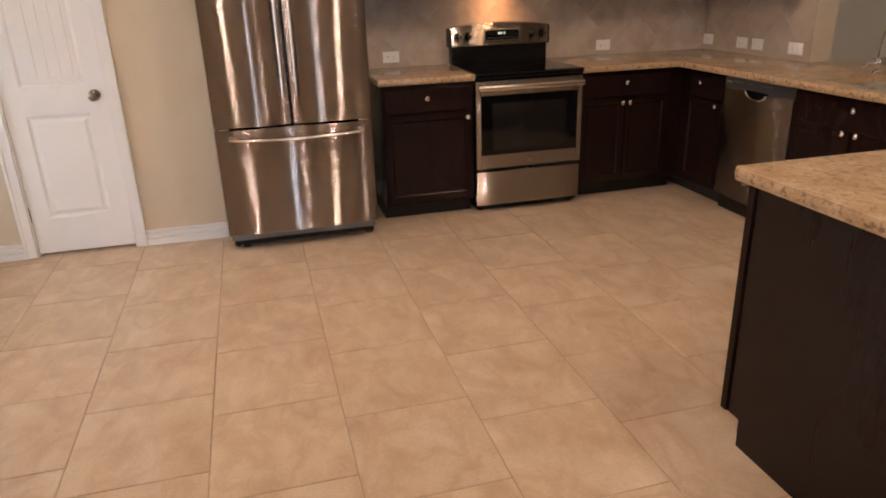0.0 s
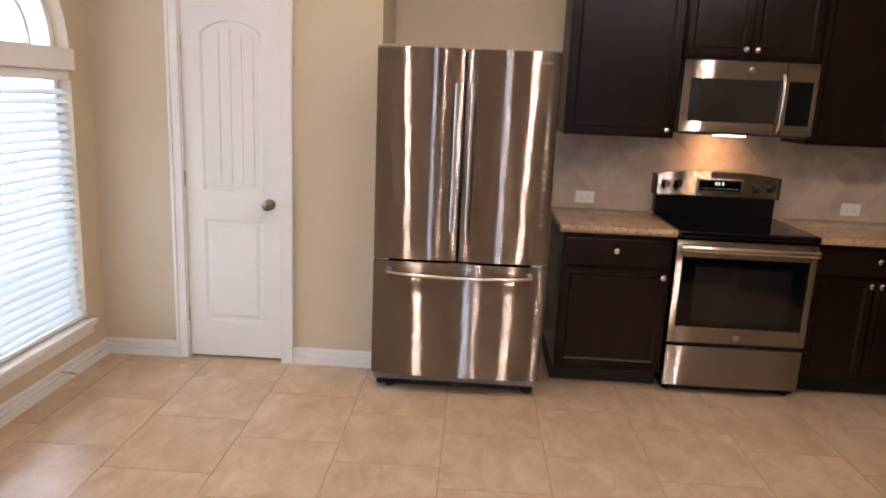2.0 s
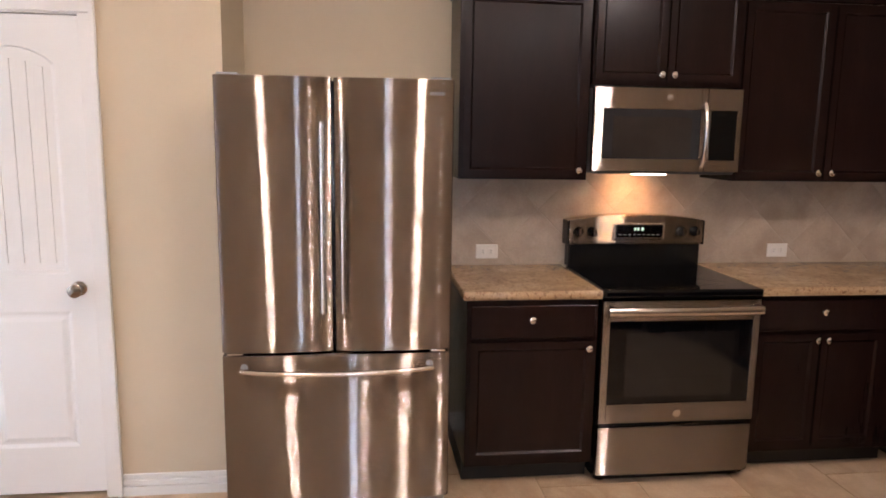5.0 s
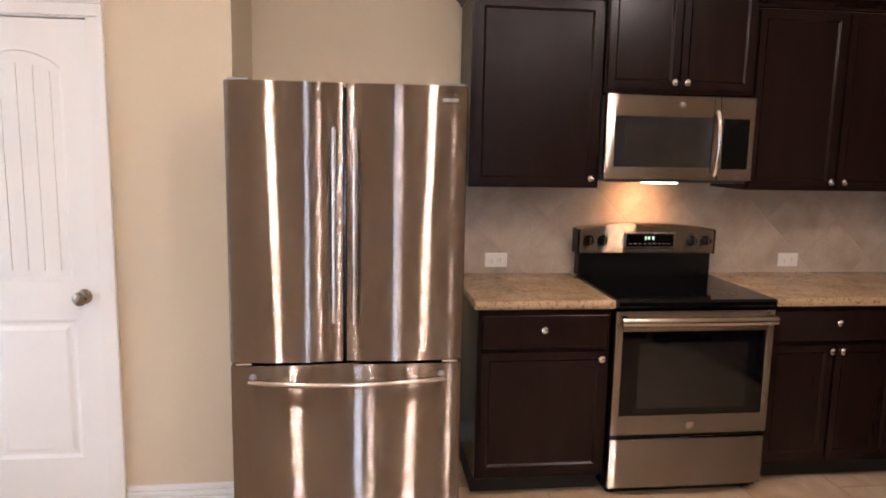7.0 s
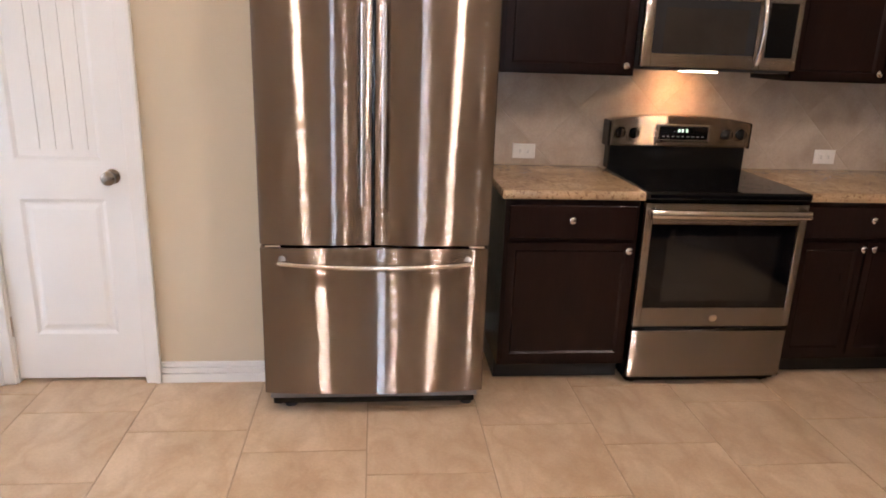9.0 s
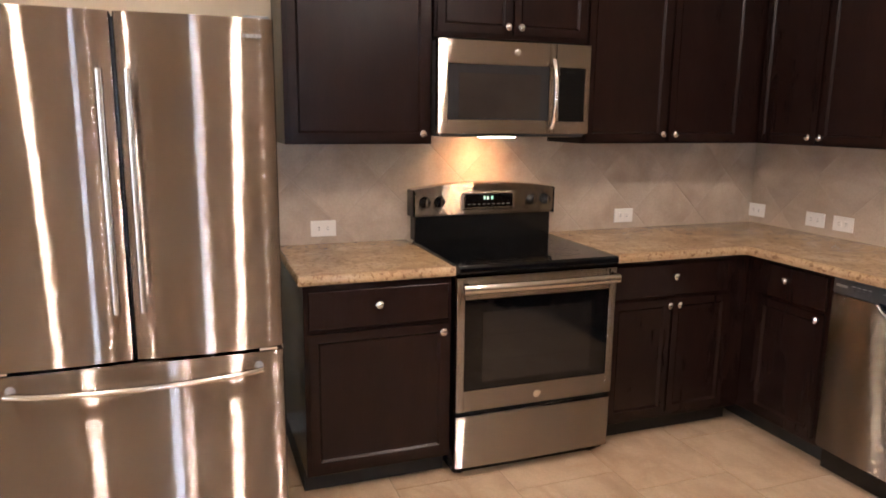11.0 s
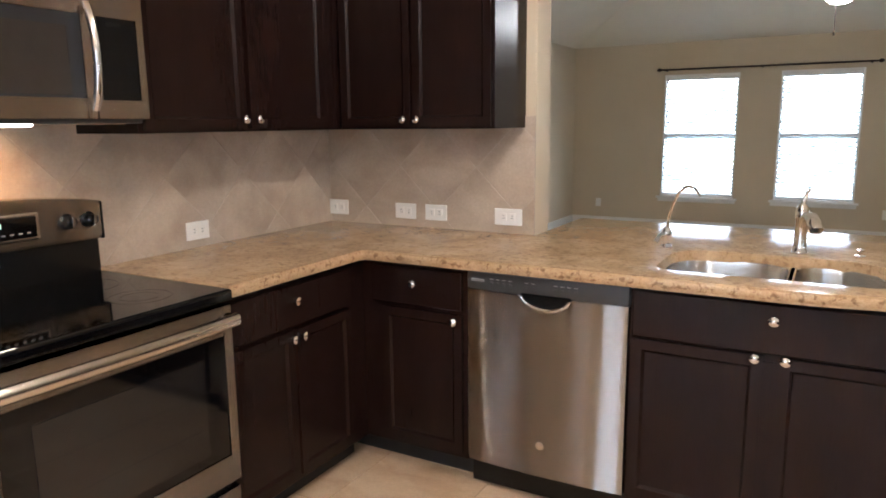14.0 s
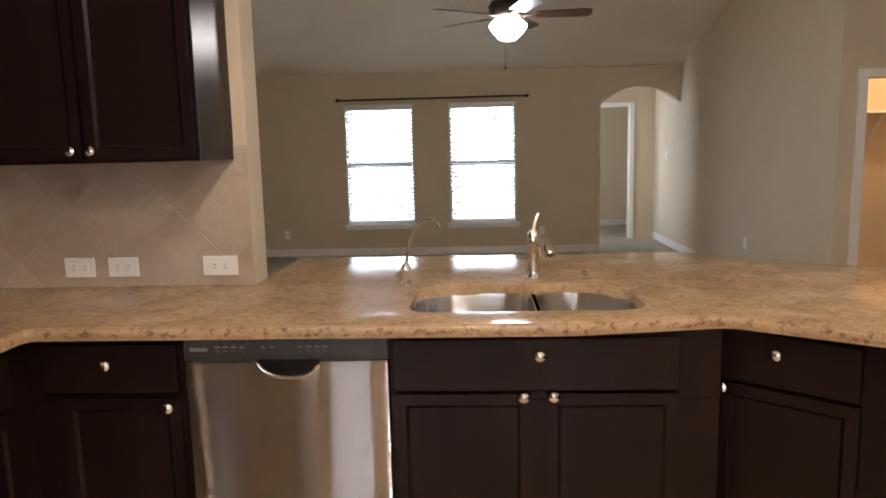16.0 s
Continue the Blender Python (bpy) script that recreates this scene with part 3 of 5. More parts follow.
    # wall plates
    wall_plate("light_switch", (10.82, YLR, 1.25), 180, 0.075, 0.115, "white light switch on the living room wall", "switch", "switch")
    wall_plate("wall_outlet", (7.85, YLR, 0.42), 180, 0.075, 0.115, "white wall outlet near the floor", "outlet", "outlet")
    for y in (5.43, 1.97):
        wall_plate("wall_outlet", (XF, y, 0.30), -90, 0.075, 0.115, "white wall outlet near the floor", "outlet", "outlet")
    # ceiling fan
    fan = thing("ceiling_fan", "dark five-blade ceiling fan with lit frosted glass lamp", "ceiling fan", (6.0, 2.58, ZTOP - 0.02))
    fb = bmesh.new()
    lathe(fb, [(0.07, 0), (0.07, -0.03), (0.03, -0.07), (0.014, -0.08), (0.014, -0.91), (0.05, -0.92)], 20)
    part("downrod", fb, BRONZE, fan, "", True)
    fh = bmesh.new()
    lathe(fh, [(0.05, -0.91), (0.12, -0.925), (0.14, -0.96), (0.13, -1.01), (0.09, -1.045)], 28)
    part("motor_housing", fh, BRONZE, fan, "", True)
    for i in range(5):
        turn = Matrix.Translation((0, 0, -1.02)) @ Matrix.Rotation(radians(-93 + 72 * i), 4, "Z") @ Matrix.Rotation(radians(-11), 4, "X")
        bl = bmesh.new()
        prism(bl, [(0.20, -0.055), (0.54, -0.070), (0.58, -0.05), (0.59, 0.0), (0.58, 0.05), (0.54, 0.070), (0.20, 0.055)], -0.004, 0.004)
        bmesh.ops.transform(bl, matrix=turn, verts=bl.verts)
        part("blade", bl, FANWOOD, fan, "dark walnut blade")
        ir = bmesh.new()
        box(ir, 0.11, 0.26, -0.016, 0.016, -0.010, -0.004, 0.002)
        bmesh.ops.transform(ir, matrix=turn, verts=ir.verts)
        part("blade_iron", ir, BRONZE, fan)
    fl = bmesh.new()
    lathe(fl, [(0.085, -1.045), (0.105, -1.060), (0.132, -1.085), (0.130, -1.105), (0.100, -1.145), (0.055, -1.185), (0.012, -1.195)], 28)
    part("lamp_shade", fl, SHADE, fan, "lit frosted glass bowl", True)
    fc = bmesh.new()
    sweep(fc, [(0.03, 0.02, -1.18), (0.03, 0.02, -1.36)], 0.0025, 6)
    lathe(fc, [(0.004, 0.0), (0.009, -0.012), (0.004, -0.03)], 10, "Z", (0.03, 0.02, -1.36))
    part("pull_chain", fc, BRONZE, fan, "", True)


def blind(parent, y0, y1, z0, z1, x, pitch=0.048, tilt=38, inward=1):
    """Slats of a horizontal blind, each a part, with head rail, bottom rail and cords."""
    c = (y0 + y1) / 2
    w = (y1 - y0) / 2
    sm = bmesh.new()
    k = 5
    prof = [(-0.024 + 0.048 * i / (k - 1), 0.0035 * math.sin(math.pi * i / (k - 1))) for i in range(k)]
    top = [(sm.verts.new((p, -w, h + 0.0015)), sm.verts.new((p, w, h + 0.0015))) for p, h in prof]
    bot = [(sm.verts.new((p, -w, h - 0.0015)), sm.verts.new((p, w, h - 0.0015))) for p, h in prof]
    fs = []
    for i in range(k - 1):
        fs += [sm.faces.new((top[i][0], top[i + 1][0], top[i + 1][1], top[i][1])), sm.faces.new((bot[i][0], bot[i][1], bot[i + 1][1], bot[i + 1][0]))]
    for e in (0, 1):
        for i in range(k - 1):
            fs.append(sm.faces.new((top[i][e], top[i + 1][e], bot[i + 1][e], bot[i][e])))
    for i in (0, k - 1):
        fs.append(sm.faces.new((top[i][0], top[i][1], bot[i][1], bot[i][0])))
    bmesh.ops.recalc_face_normals(sm, faces=fs)
    me = finish("slat", sm, SLAT, True)
    n = int((z1 - z0 - 0.07) / pitch)
    for i in range(n):
        ob = new("slat", me)
        ob.parent = parent
        ob.matrix_basis = pose(x, c, z0 + 0.045 + i * pitch, 0, tilt * inward + 1.2 * math.sin(i * 2.1), 0)
    part("head_rail", one_box(x - 0.028, x + 0.028, y0, y1, z1 - 0.05, z1, bevel=0.003), TRIM, parent)
    part("bottom_rail", one_box(x - 0.022, x + 0.022, y0, y1, z0 + 0.004, z0 + 0.024, bevel=0.003), TRIM, parent)
    for y in (y0 + 0.12, y1 - 0.12):
        cm = bmesh.new()
        sweep(cm, [(x + 0.026 * inward, y, z0 + 0.02), (x + 0.026 * inward, y, z1 - 0.04)], 0.0012, 6)
        part("ladder_cord", cm, TRIM, parent)


def frame_bars(x0, x1, y0, y1, z0, z1, t, mid=None):
    bm = bmesh.new()
    box(bm, x0, x1, y0, y0 + t, z0, z1, 0.003)
    box(bm, x0, x1, y1 - t, y1, z0, z1, 0.003)
    box(bm, x0, x1, y0 + t, y1 - t, z0, z0 + t, 0.003)
    box(bm, x0, x1, y0 + t, y1 - t, z1 - t, z1, 0.003)
    if mid:
        box(bm, x0 + 0.004, x1 - 0.004, y0 + t, y1 - t, mid - t * 0.6, mid + t * 0.6, 0.003)
    return bm


def sash_window(name, xw, y0, y1, z0, z1):
    """White sash window in the far wall, with its blind drawn behind a thin frame."""
    win = tagged(new(name), "white sash window with lowered white blinds", "window", "", "structure")
    part("window_frame", frame_bars(xw + 0.07, xw + 0.11, y0, y1, z0, z1, 0.035, (z0 + z1) / 2 + 0.01), TRIM, win)
    g = part("pane", one_box(xw + 0.087, xw + 0.093, y0 + 0.03, y1 - 0.03, z0 + 0.03, z1 - 0.03), GLASS, win)
    g.visible_shadow = False
    part("reveal", frame_bars(xw - 0.008, xw + 0.07, y0 - 0.002, y1 + 0.002, z0 - 0.002, z1 + 0.002, 0.022, (z0 + z1) / 2 + 0.01), TRIM, win)
    sl = bmesh.new()
    box(sl, xw - 0.05, xw + 0.004, y0 - 0.05, y1 + 0.05, z0 - 0.03, z0 - 0.004, 0.004)
    box(sl, xw - 0.018, xw, y0 - 0.03, y1 + 0.03, z0 - 0.075, z0 - 0.031, 0.003)
    part("window_sill", sl, TRIM, win)
    blind(win, y0 + 0.026, y1 - 0.026, z0 + 0.022, z1 - 0.022, xw + 0.035, 0.05, 32, -1)
    area_lamp("daylight_" + name, look((xw + 0.30, (y0 + y1) / 2, (z0 + z1) / 2), (xw, (y0 + y1) / 2, (z0 + z1) / 2)), y1 - y0 + 0.3, z1 - z0 + 0.3, FAR_POWER, DAY)


def arched_window(name, y0, y1):
    """Tall window with a blind and an arched transom above it."""
    win = tagged(new(name), "tall white window with lowered blinds and arched transom", "window", "", "structure")
    x = XL
    c, r = (y0 + y1) / 2, (y1 - y0) / 2
    part("window_frame", frame_bars(x - 0.12, x - 0.07, y0, y1, WZ0, WZ1 + 0.02, 0.035), TRIM, win)
    g = part("pane", one_box(x - 0.098, x - 0.092, y0 + 0.03, y1 - 0.03, WZ0 + 0.03, WZ1), GLASS, win)
    g.visible_shadow = False
    part("transom_bar", one_box(x - 0.13, x + 0.022, y0 - 0.012, y1 + 0.012, WZ1 + 0.005, TZ0, bevel=0.006), TRIM, win)
    am = bmesh.new()
    n = 20
    for r0, r1 in ((r - 0.035, r + 0.001), (r * 0.56, r * 0.56 + 0.022)):
        for i in range(n):
            a, b = math.pi * i / n, math.pi * (i + 1) / n
            prism(am, [(c + q * math.cos(t), TZ0 + q * math.sin(t)) for q, t in ((r0, a), (r1, a), (r1, b), (r0, b))], x - 0.12, x - 0.075, "YZ")
    for a in (math.pi * 0.25, math.pi * 0.5, math.pi * 0.75):
        d = 0.009
        p, q = (math.cos(a), math.sin(a)), (-math.sin(a), math.cos(a))
        prism(am, [(c + u * p[0] + v * q[0], TZ0 + u * p[1] + v * q[1]) for u, v in ((r * 0.57, -d), (r * 0.96, -d), (r * 0.96, d), (r * 0.57, d))], x - 0.115, x - 0.08, "YZ")
    part("arched_frame", am, TRIM, win)
    gp = bmesh.new()
    prism(gp, arch_hole(y0 + 0.02, y1 - 0.02, TZ0), x - 0.100, x - 0.095, "YZ")
    gp2 = part("arched_pane", gp, GLASS, win)
    gp2.visible_shadow = False
    sl = bmesh.new()
    box(sl, x - 0.12, x + 0.045, y0 - 0.045, y1 + 0.045, WZ0 - 0.028, WZ0 + 0.003, 0.006)
    box(sl, x, x + 0.022, y0 - 0.025, y1 + 0.025, WZ0 - 0.085, WZ0 - 0.029, 0.005)
    part("window_sill", sl, TRIM, win)
    blind(win, y0 + 0.012, y1 - 0.012, WZ0 + 0.01, WZ1 + 0.004, x - 0.03, 0.046, 34, 1)
    area_lamp("daylight_" + name, look((x - 0.32, c, 1.25), (x, c, 1.25)), r * 2 + 0.3, 2.4, WINDOW_POWER, DAY)


def wall_plate(name, at, rz, w, h, label, category, style):
    """A cover plate on a wall, its face towards local -y."""
    ob = thing(name, label, category, at, rz)
    part("plate", one_box(-w / 2, w / 2, -0.006, 0, -h / 2, h / 2, bevel=0.0025), PLATE, ob)
    if style == "duplex_wide":
        for sx in (-1, 1):
            part("socket", one_box(sx * 0.021 - 0.014, sx * 0.021 + 0.014, -0.0085, -0.0055, -0.017, 0.017, bevel=0.001), PLATE, ob)
            for dz in (-0.006, 0.006):
                part("slot", one_box(sx * 0.021 - 0.005, sx * 0.021 + 0.004, -0.0088, -0.0080, dz - 0.0012, dz + 0.0012), SLOT, ob)
    elif style == "switch":
        part("toggle", one_box(-0.017, 0.017, -0.010, -0.0055, -0.034, 0.034, bevel=0.002), PLATE, ob)
    else:
        for dz in (-0.02, 0.02):
            part("socket", one_box(-0.017, 0.017, -0.0085, -0.0055, dz - 0.014, dz + 0.014, bevel=0.001), PLATE, ob)
    return ob


for i, (a, b) in enumerate(WIN_Y):
    arched_window(f"window_{i + 1}", a, b)
living_room()
backdrop = structure("backdrop_garden", one_box(XL - 2.6, XL - 2.55, -3.0, 16.0, -0.5, 7.0), BACKDROP, "bright daylight outside the windows", "backdrop")
structure("backdrop_yard", one_box(XF + 4.0, XF + 4.05, -0.5, 7.5, -0.5, 4.0), BACKDROP, "bright daylight outside the windows", "backdrop")


# skirting with two grooves
def skirting(name, runs):
    bm = bmesh.new()
    for x0, y0, x1, y1, nx, ny in runs:      # a run along a wall, with the way it faces
        for d, z0, z1 in ((0.018, 0.0, 0.045), (0.007, 0.043, 0.054), (0.016, 0.052, 0.074), (0.005, 0.072, 0.083), (0.012, 0.081, 0.102)):
            if abs(nx) > 0:
                a, b = sorted((x0, x0 + nx * d))
                box(bm, a, b, min(y0, y1), max(y0, y1), z0, z1 - 0.002, 0.002, 1)
            else:
                a, b = sorted((y0, y0 + ny * d))
                box(bm, min(x0, x1), max(x0, x1), a, b, z0, z1 - 0.002, 0.002, 1)
    structure(name, bm, TRIM, "white stepped baseboard", "baseboard")


skirting("baseboard", [(XL, YREAR, XL, YP, 1, 0), (XL + 0.016, YP, -1.519, YP, 0, -1), (-0.826, YP, XALC, YP, 0, -1),
                       (XALC, YB, 0.68, YB, 0, -1), (XALC, YP, XALC, YB - 0.016, 1, 0), (XL + 0.016, YREAR, XCL, YREAR, 0, 1)])
ds = thing("door_stop", "small spring door stop on the baseboard", "door stop", (XL + 0.016, 3.74, 0.07))
dm = bmesh.new()
sweep(dm, [(0, 0, 0), (0.075, 0, -0.004)], 0.006, 8)
part("spring", dm, NICKEL, ds, "", True)
part("tip", one_box(0.072, 0.085, -0.008, 0.008, -0.012, 0.005, bevel=0.003), PLATE, ds)
wall_plate("wall_outlet", (XL, 2.975, 0.40), 90, 0.075, 0.12, "white wall outlet beside the window sill", "outlet", "outlet")


# ---- kitchen cabinets ----
def knob(parent, x, z, y=0.0):
    bm = bmesh.new()
    lathe(bm, [(0.008, 0.0), (0.0065, -0.010), (0.010, -0.014), (0.0155, -0.019), (0.0155, -0.024), (0.010, -0.029), (0.002, -0.030)], 16, "Y", (x, y, z))
    return part("knob", bm, CHROME, parent, "small polished metal knob", True)


def panel_front(kind, x0, x1, z0, z1, th=0.02):
    """A door with a recessed flat panel, or a slab drawer front with a stepped edge; its face at y = -th."""
    bm = bmesh.new()
    fs = box(bm, x0, x1, -th, 0, z0, z1)
    face = fs[2]
    if kind == "door":
        bmesh.ops.inset_region(bm, faces=[face], thickness=0.006, depth=0.003)
        bmesh.ops.inset_region(bm, faces=[face], thickness=0.048, depth=0.0)
        bmesh.ops.inset_region(bm, faces=[face], thickness=0.005, depth=-0.003)
        bmesh.ops.inset_region(bm, faces=[face], thickness=0.009, depth=-0.006)
    else:
        bmesh.ops.inset_region(bm, faces=[face], thickness=0.010, depth=0.004)
        bmesh.ops.inset_region(bm, faces=[face], thickness=0.004, depth=0.002)
    return bm


def cabinet(name, label, at, rz, w, depth, z0, z1, fronts, toe=0.0, group="base cabinets", end_panels=()):
    """Front plane at local y = 0, the body behind it. fronts: kind, x0, x1, z0, z1, knob x, knob z."""
    ob = thing(name, label, "cabinet", at, rz, group)
    bm = bmesh.new()
    if toe:
        box(bm, 0, w, 0.0, depth, toe, z1, 0.002, 1)
        part("body", bm, WOOD, ob)
        part("toe_kick", one_box(0.0, w, 0.080, depth, 0.0, toe + 0.001), TOE, ob)
    else:
        box(bm, 0, w, 0.0, depth, z0, z1, 0.002, 1)
        part("body", bm, WOOD, ob)
    for kind, a, b, c, d, kx, kz in fronts:
        f = part("door" if kind == "door" else "drawer_front", panel_front(kind, a, b, c, d), WOOD, ob)
        f.location = (0, -0.001, 0)
        if kx is not None:
            knob(f, kx, kz, -0.022)
    return ob


FY, FX = 4.155, 2.862       # fronts of the base cabinet bodies
ZB = 0.888                  # their top
DZ0, DZ1, OZ0, OZ1 = 0.712, 0.862, 0.130, 0.694

cabinet("base_cabinet", "dark espresso base cabinet with one drawer and one door", (0.690, FY, 0), 0, 0.603, YB - FY - 0.004, 0, ZB,
        [("drawer", 0.016, 0.583, DZ0, DZ1, 0.290, 0.800), ("door", 0.016, 0.583, OZ0, OZ1, 0.556, 0.664)], 0.10)
cabinet("base_cabinet", "dark espresso base cabinet with one drawer over two doors", (2.062, FY + 0.035, 0), 0, FX - 2.062 - 0.002, YB - FY - 0.039, 0, ZB,
        [("drawer", 0.018, 0.675, DZ0, DZ1, 0.342, 0.805), ("door", 0.018, 0.336, OZ0, OZ1, 0.318, 0.668), ("door", 0.350, 0.675, OZ0, OZ1, 0.372, 0.668)], 0.10)
# right-hand run faces -x: local x runs towards -y
Y0 = YB - 0.004
cabinet("base_cabinet", "dark espresso corner base cabinet with one drawer and one door", (FX, Y0, 0), -90, Y0 - 3.702, XR - FX - 0.004, 0, ZB,
        [("drawer", Y0 - 4.135, Y0 - 3.722, DZ0, DZ1, Y0 - 3.93, 0.805), ("door", Y0 - 4.09, Y0 - 3.722, OZ0, OZ1, Y0 - 3.748, 0.672)], 0.10)
sc = cabinet("sink_base_cabinet", "dark espresso sink base cabinet with two doors", (FX, 3.081, 0), -90, 0.971, XR - FX - 0.004, 0, 0.68,
             [("drawer", 0.012, 0.846, DZ0, DZ1 + 0.008, 0.443, 0.822), ("door", 0.012, 0.420, OZ0, OZ1 + 0.008, 0.396, 0.698), ("door", 0.462, 0.846, OZ0, OZ1 + 0.008, 0.483, 0.700)], 0.10)
part("rail", one_box(0, 0.971, 0.0, 0.02, 0.681, ZB), WOOD, sc)

# angled cabinet at the bend of the bar, then the end run with its side panel
CB0, CB1 = (2.965, 2.090), (2.655, 1.722)
ang = math.degrees(math.atan2(CB1[1] - CB0[1], CB1[0] - CB0[0]))
alen = math.dist(CB0, CB1)
n_in = (math.cos(radians(ang + 90)), math.sin(radians(ang + 90)))
corner = cabinet("base_cabinet", "dark espresso angled base cabinet with one drawer and one door", (CB0[0] + 0.02 * n_in[0], CB0[1] + 0.02 * n_in[1], 0), ang, alen, 0.40, 0, ZB,
                 [("drawer", 0.006, 0.390, DZ0, DZ1 + 0.006, 0.178, 0.815), ("door", 0.006, 0.390, OZ0, OZ1 + 0.006, 0.028, 0.688)], 0.10)
post = thing("filler_post", "dark espresso corner filler between base cabinets", "cabinet panel")
fp = bmesh.new()
prism(fp, [(2.8625, 2.108), (2.976, 2.086), (3.25, 1.99), (3.25, 2.108)], 0.10, ZB)
part("panel", fp, WOOD, post)
part("toe_kick", one_box(2.93, 3.2, 2.04, 2.10, 0.0, 0.101), TOE, post)
post = thing("filler_post", "dark espresso corner filler between base cabinets", "cabinet panel")
fp = bmesh.new()
prism(fp, [(2.625, 1.5625), (2.80, 1.5625), (2.80, 1.66), (2.668, 1.722)], 0.0, ZB)
part("panel", fp, WOOD, post)
cabinet("base_cabinet", "dark espresso base cabinet at the end of the bar", (2.622, 1.562, 0), 180, 2.622 - 1.395, 0.60, 0, ZB,
        [("drawer", 0.45, 0.80, DZ0, DZ1, 0.62, 0.80), ("door", 0.45, 0.80, OZ0, OZ1, 0.47, 0.672), ("drawer", 0.82, 1.20, DZ0, DZ1, 1.01, 0.80), ("door", 0.82, 1.20, OZ0, OZ1, 0.85, 0.672)], 0.10)
endp = thing("end_panel", "dark espresso side panel closing the end of the bar", "cabinet panel", (1.368, 0, 0))
ep = bmesh.new()
prism(ep, [(1.425, 0.0), (1.425, 0.10), (1.515, 0.10), (1.515, ZB), (0.70, ZB), (0.70, 0.0)], -0.02, 0.018, "YZ")
part("panel", ep, WOOD, endp)
part("trim_strip", one_box(-0.028, -0.02, 1.487, 1.515, 0.10, ZB, bevel=0.002), WOOD, endp)
structure("bar_end_wall", one_box(1.40, 3.05, 0.80, 0.93, -0.1, ZB), WALL, "low beige wall under the end of the bar", "wall")

# wall cabinets with crown moulding
UZ0, UZ1 = 1.402, 2.268


def crown(parent, runs, z, out=0.045, h=0.055):
    """Cove crown along local runs (x0, x1) at the front, with returns."""
    x0, x1, d, left, right = runs
    bm = bmesh.new()
    prof = [(0.0, 0.0), (-0.008, 0.004), (-0.012, 0.018), (-0.028, 0.034), (-out + 0.004, 0.044), (-out, 0.048), (-out, h), (0.0, h)]
    n = len(prof)
    a = [bm.verts.new((x0 + (o if left else 0), o, z + k)) for o, k in prof]
    b = [bm.verts.new((x1 - (o if right else 0), o, z + k)) for o, k in prof]
    rings = [a, b]
    if left:
        rings.insert(0, [bm.verts.new((x0 + o, d, z + k)) for o, k in prof])
    if right:
        rings.append([bm.verts.new((x1 - o, d, z + k)) for o, k in prof])
    fs = []
    for p, q in zip(rings, rings[1:]):
        for i in range(n):
            fs.append(bm.faces.new((p[i], p[(i + 1) % n], q[(i + 1) % n], q[i])))
    fs += [bm.faces.new(rings[0]), bm.faces.new(rings[-1])]
    bmesh.ops.recalc_face_normals(bm, faces=fs)
    part("crown_moulding", bm, WOOD, parent)


UY, UX = 4.475, 3.112
UD = YB - UY - 0.003
c = cabinet("wall_cabinet", "dark espresso single-door wall cabinet with crown moulding", (0.684, UY, 0), 0, 0.628, UD, UZ0, UZ1,
            [("door", 0.018, 0.605, UZ0 + 0.012, UZ1 - 0.014, 0.577, UZ0 + 0.045)], 0, "wall cabinets")
crown(c, (0, 0.628, UD, True, False), UZ1)
c = cabinet("wall_cabinet", "short dark espresso two-door wall cabinet above the microwave", (1.314, UY - 0.02, 0), 0, 0.738, UD + 0.02, 1.852, 2.47,
            [("door", 0.008, 0.352, 1.872, 2.455, 0.326, 1.902), ("door", 0.362, 0.722, 1.872, 2.455, 0.388, 1.902)], 0, "wall cabinets")
crown(c, (0, 0.738, UD + 0.02, True, True), 2.47)
c = cabinet("wall_cabinet", "dark espresso two-door wall cabinet with crown moulding", (2.054, UY, 0), 0, UX - 2.054 + 0.10, UD, UZ0, UZ1,
            [("door", 0.014, 0.462, UZ0 + 0.012, UZ1 - 0.014, 0.438, UZ0 + 0.045), ("door", 0.484, 0.925, UZ0 + 0.012, UZ1 - 0.014, 0.510, UZ0 + 0.045)], 0, "wall cabinets")
crown(c, (0, UX - 2.054, UD, False, False), UZ1)
U0 = UY - 0.004
c = cabinet("wall_cabinet", "dark espresso two-door wall cabinet at the end of the run", (UX, U0, 0), -90, U0 - 3.710, XR - UX - 0.003, UZ0, UZ1,
            [("door", 0.020, 0.378, UZ0 + 0.012, UZ1 - 0.014, 0.352, UZ0 + 0.040), ("door", 0.392, 0.752, UZ0 + 0.012, UZ1 - 0.014, 0.418, UZ0 + 0.040)], 0, "wall cabinets")
crown(c, (0.0, U0 - 3.710, XR - UX - 0.003, False, True), UZ1)


# ---- granite worktops ----
CT0, CT1 = 0.890, 0.930


def worktop(outline):
    """A slab with rounded edges."""
    bm = bmesh.new()
    fs = prism(bm, outline, CT0, CT1)
    es = [e for e in bm.edges if abs(e.verts[0].co.z - e.verts[1].co.z) < 1e-6]
    bmesh.ops.bevel(bm, geom=es, offset=0.011, segments=3, profile=0.6, affect="EDGES")
    return bm


ob = thing("worktop", "polished tan granite worktop beside the range", "countertop")
part("slab", worktop([(0.668, 4.118), (1.296, 4.118), (1.296, YB - 0.012), (0.668, YB - 0.012)]), GRANITE, ob, "", True)
left_top = ob


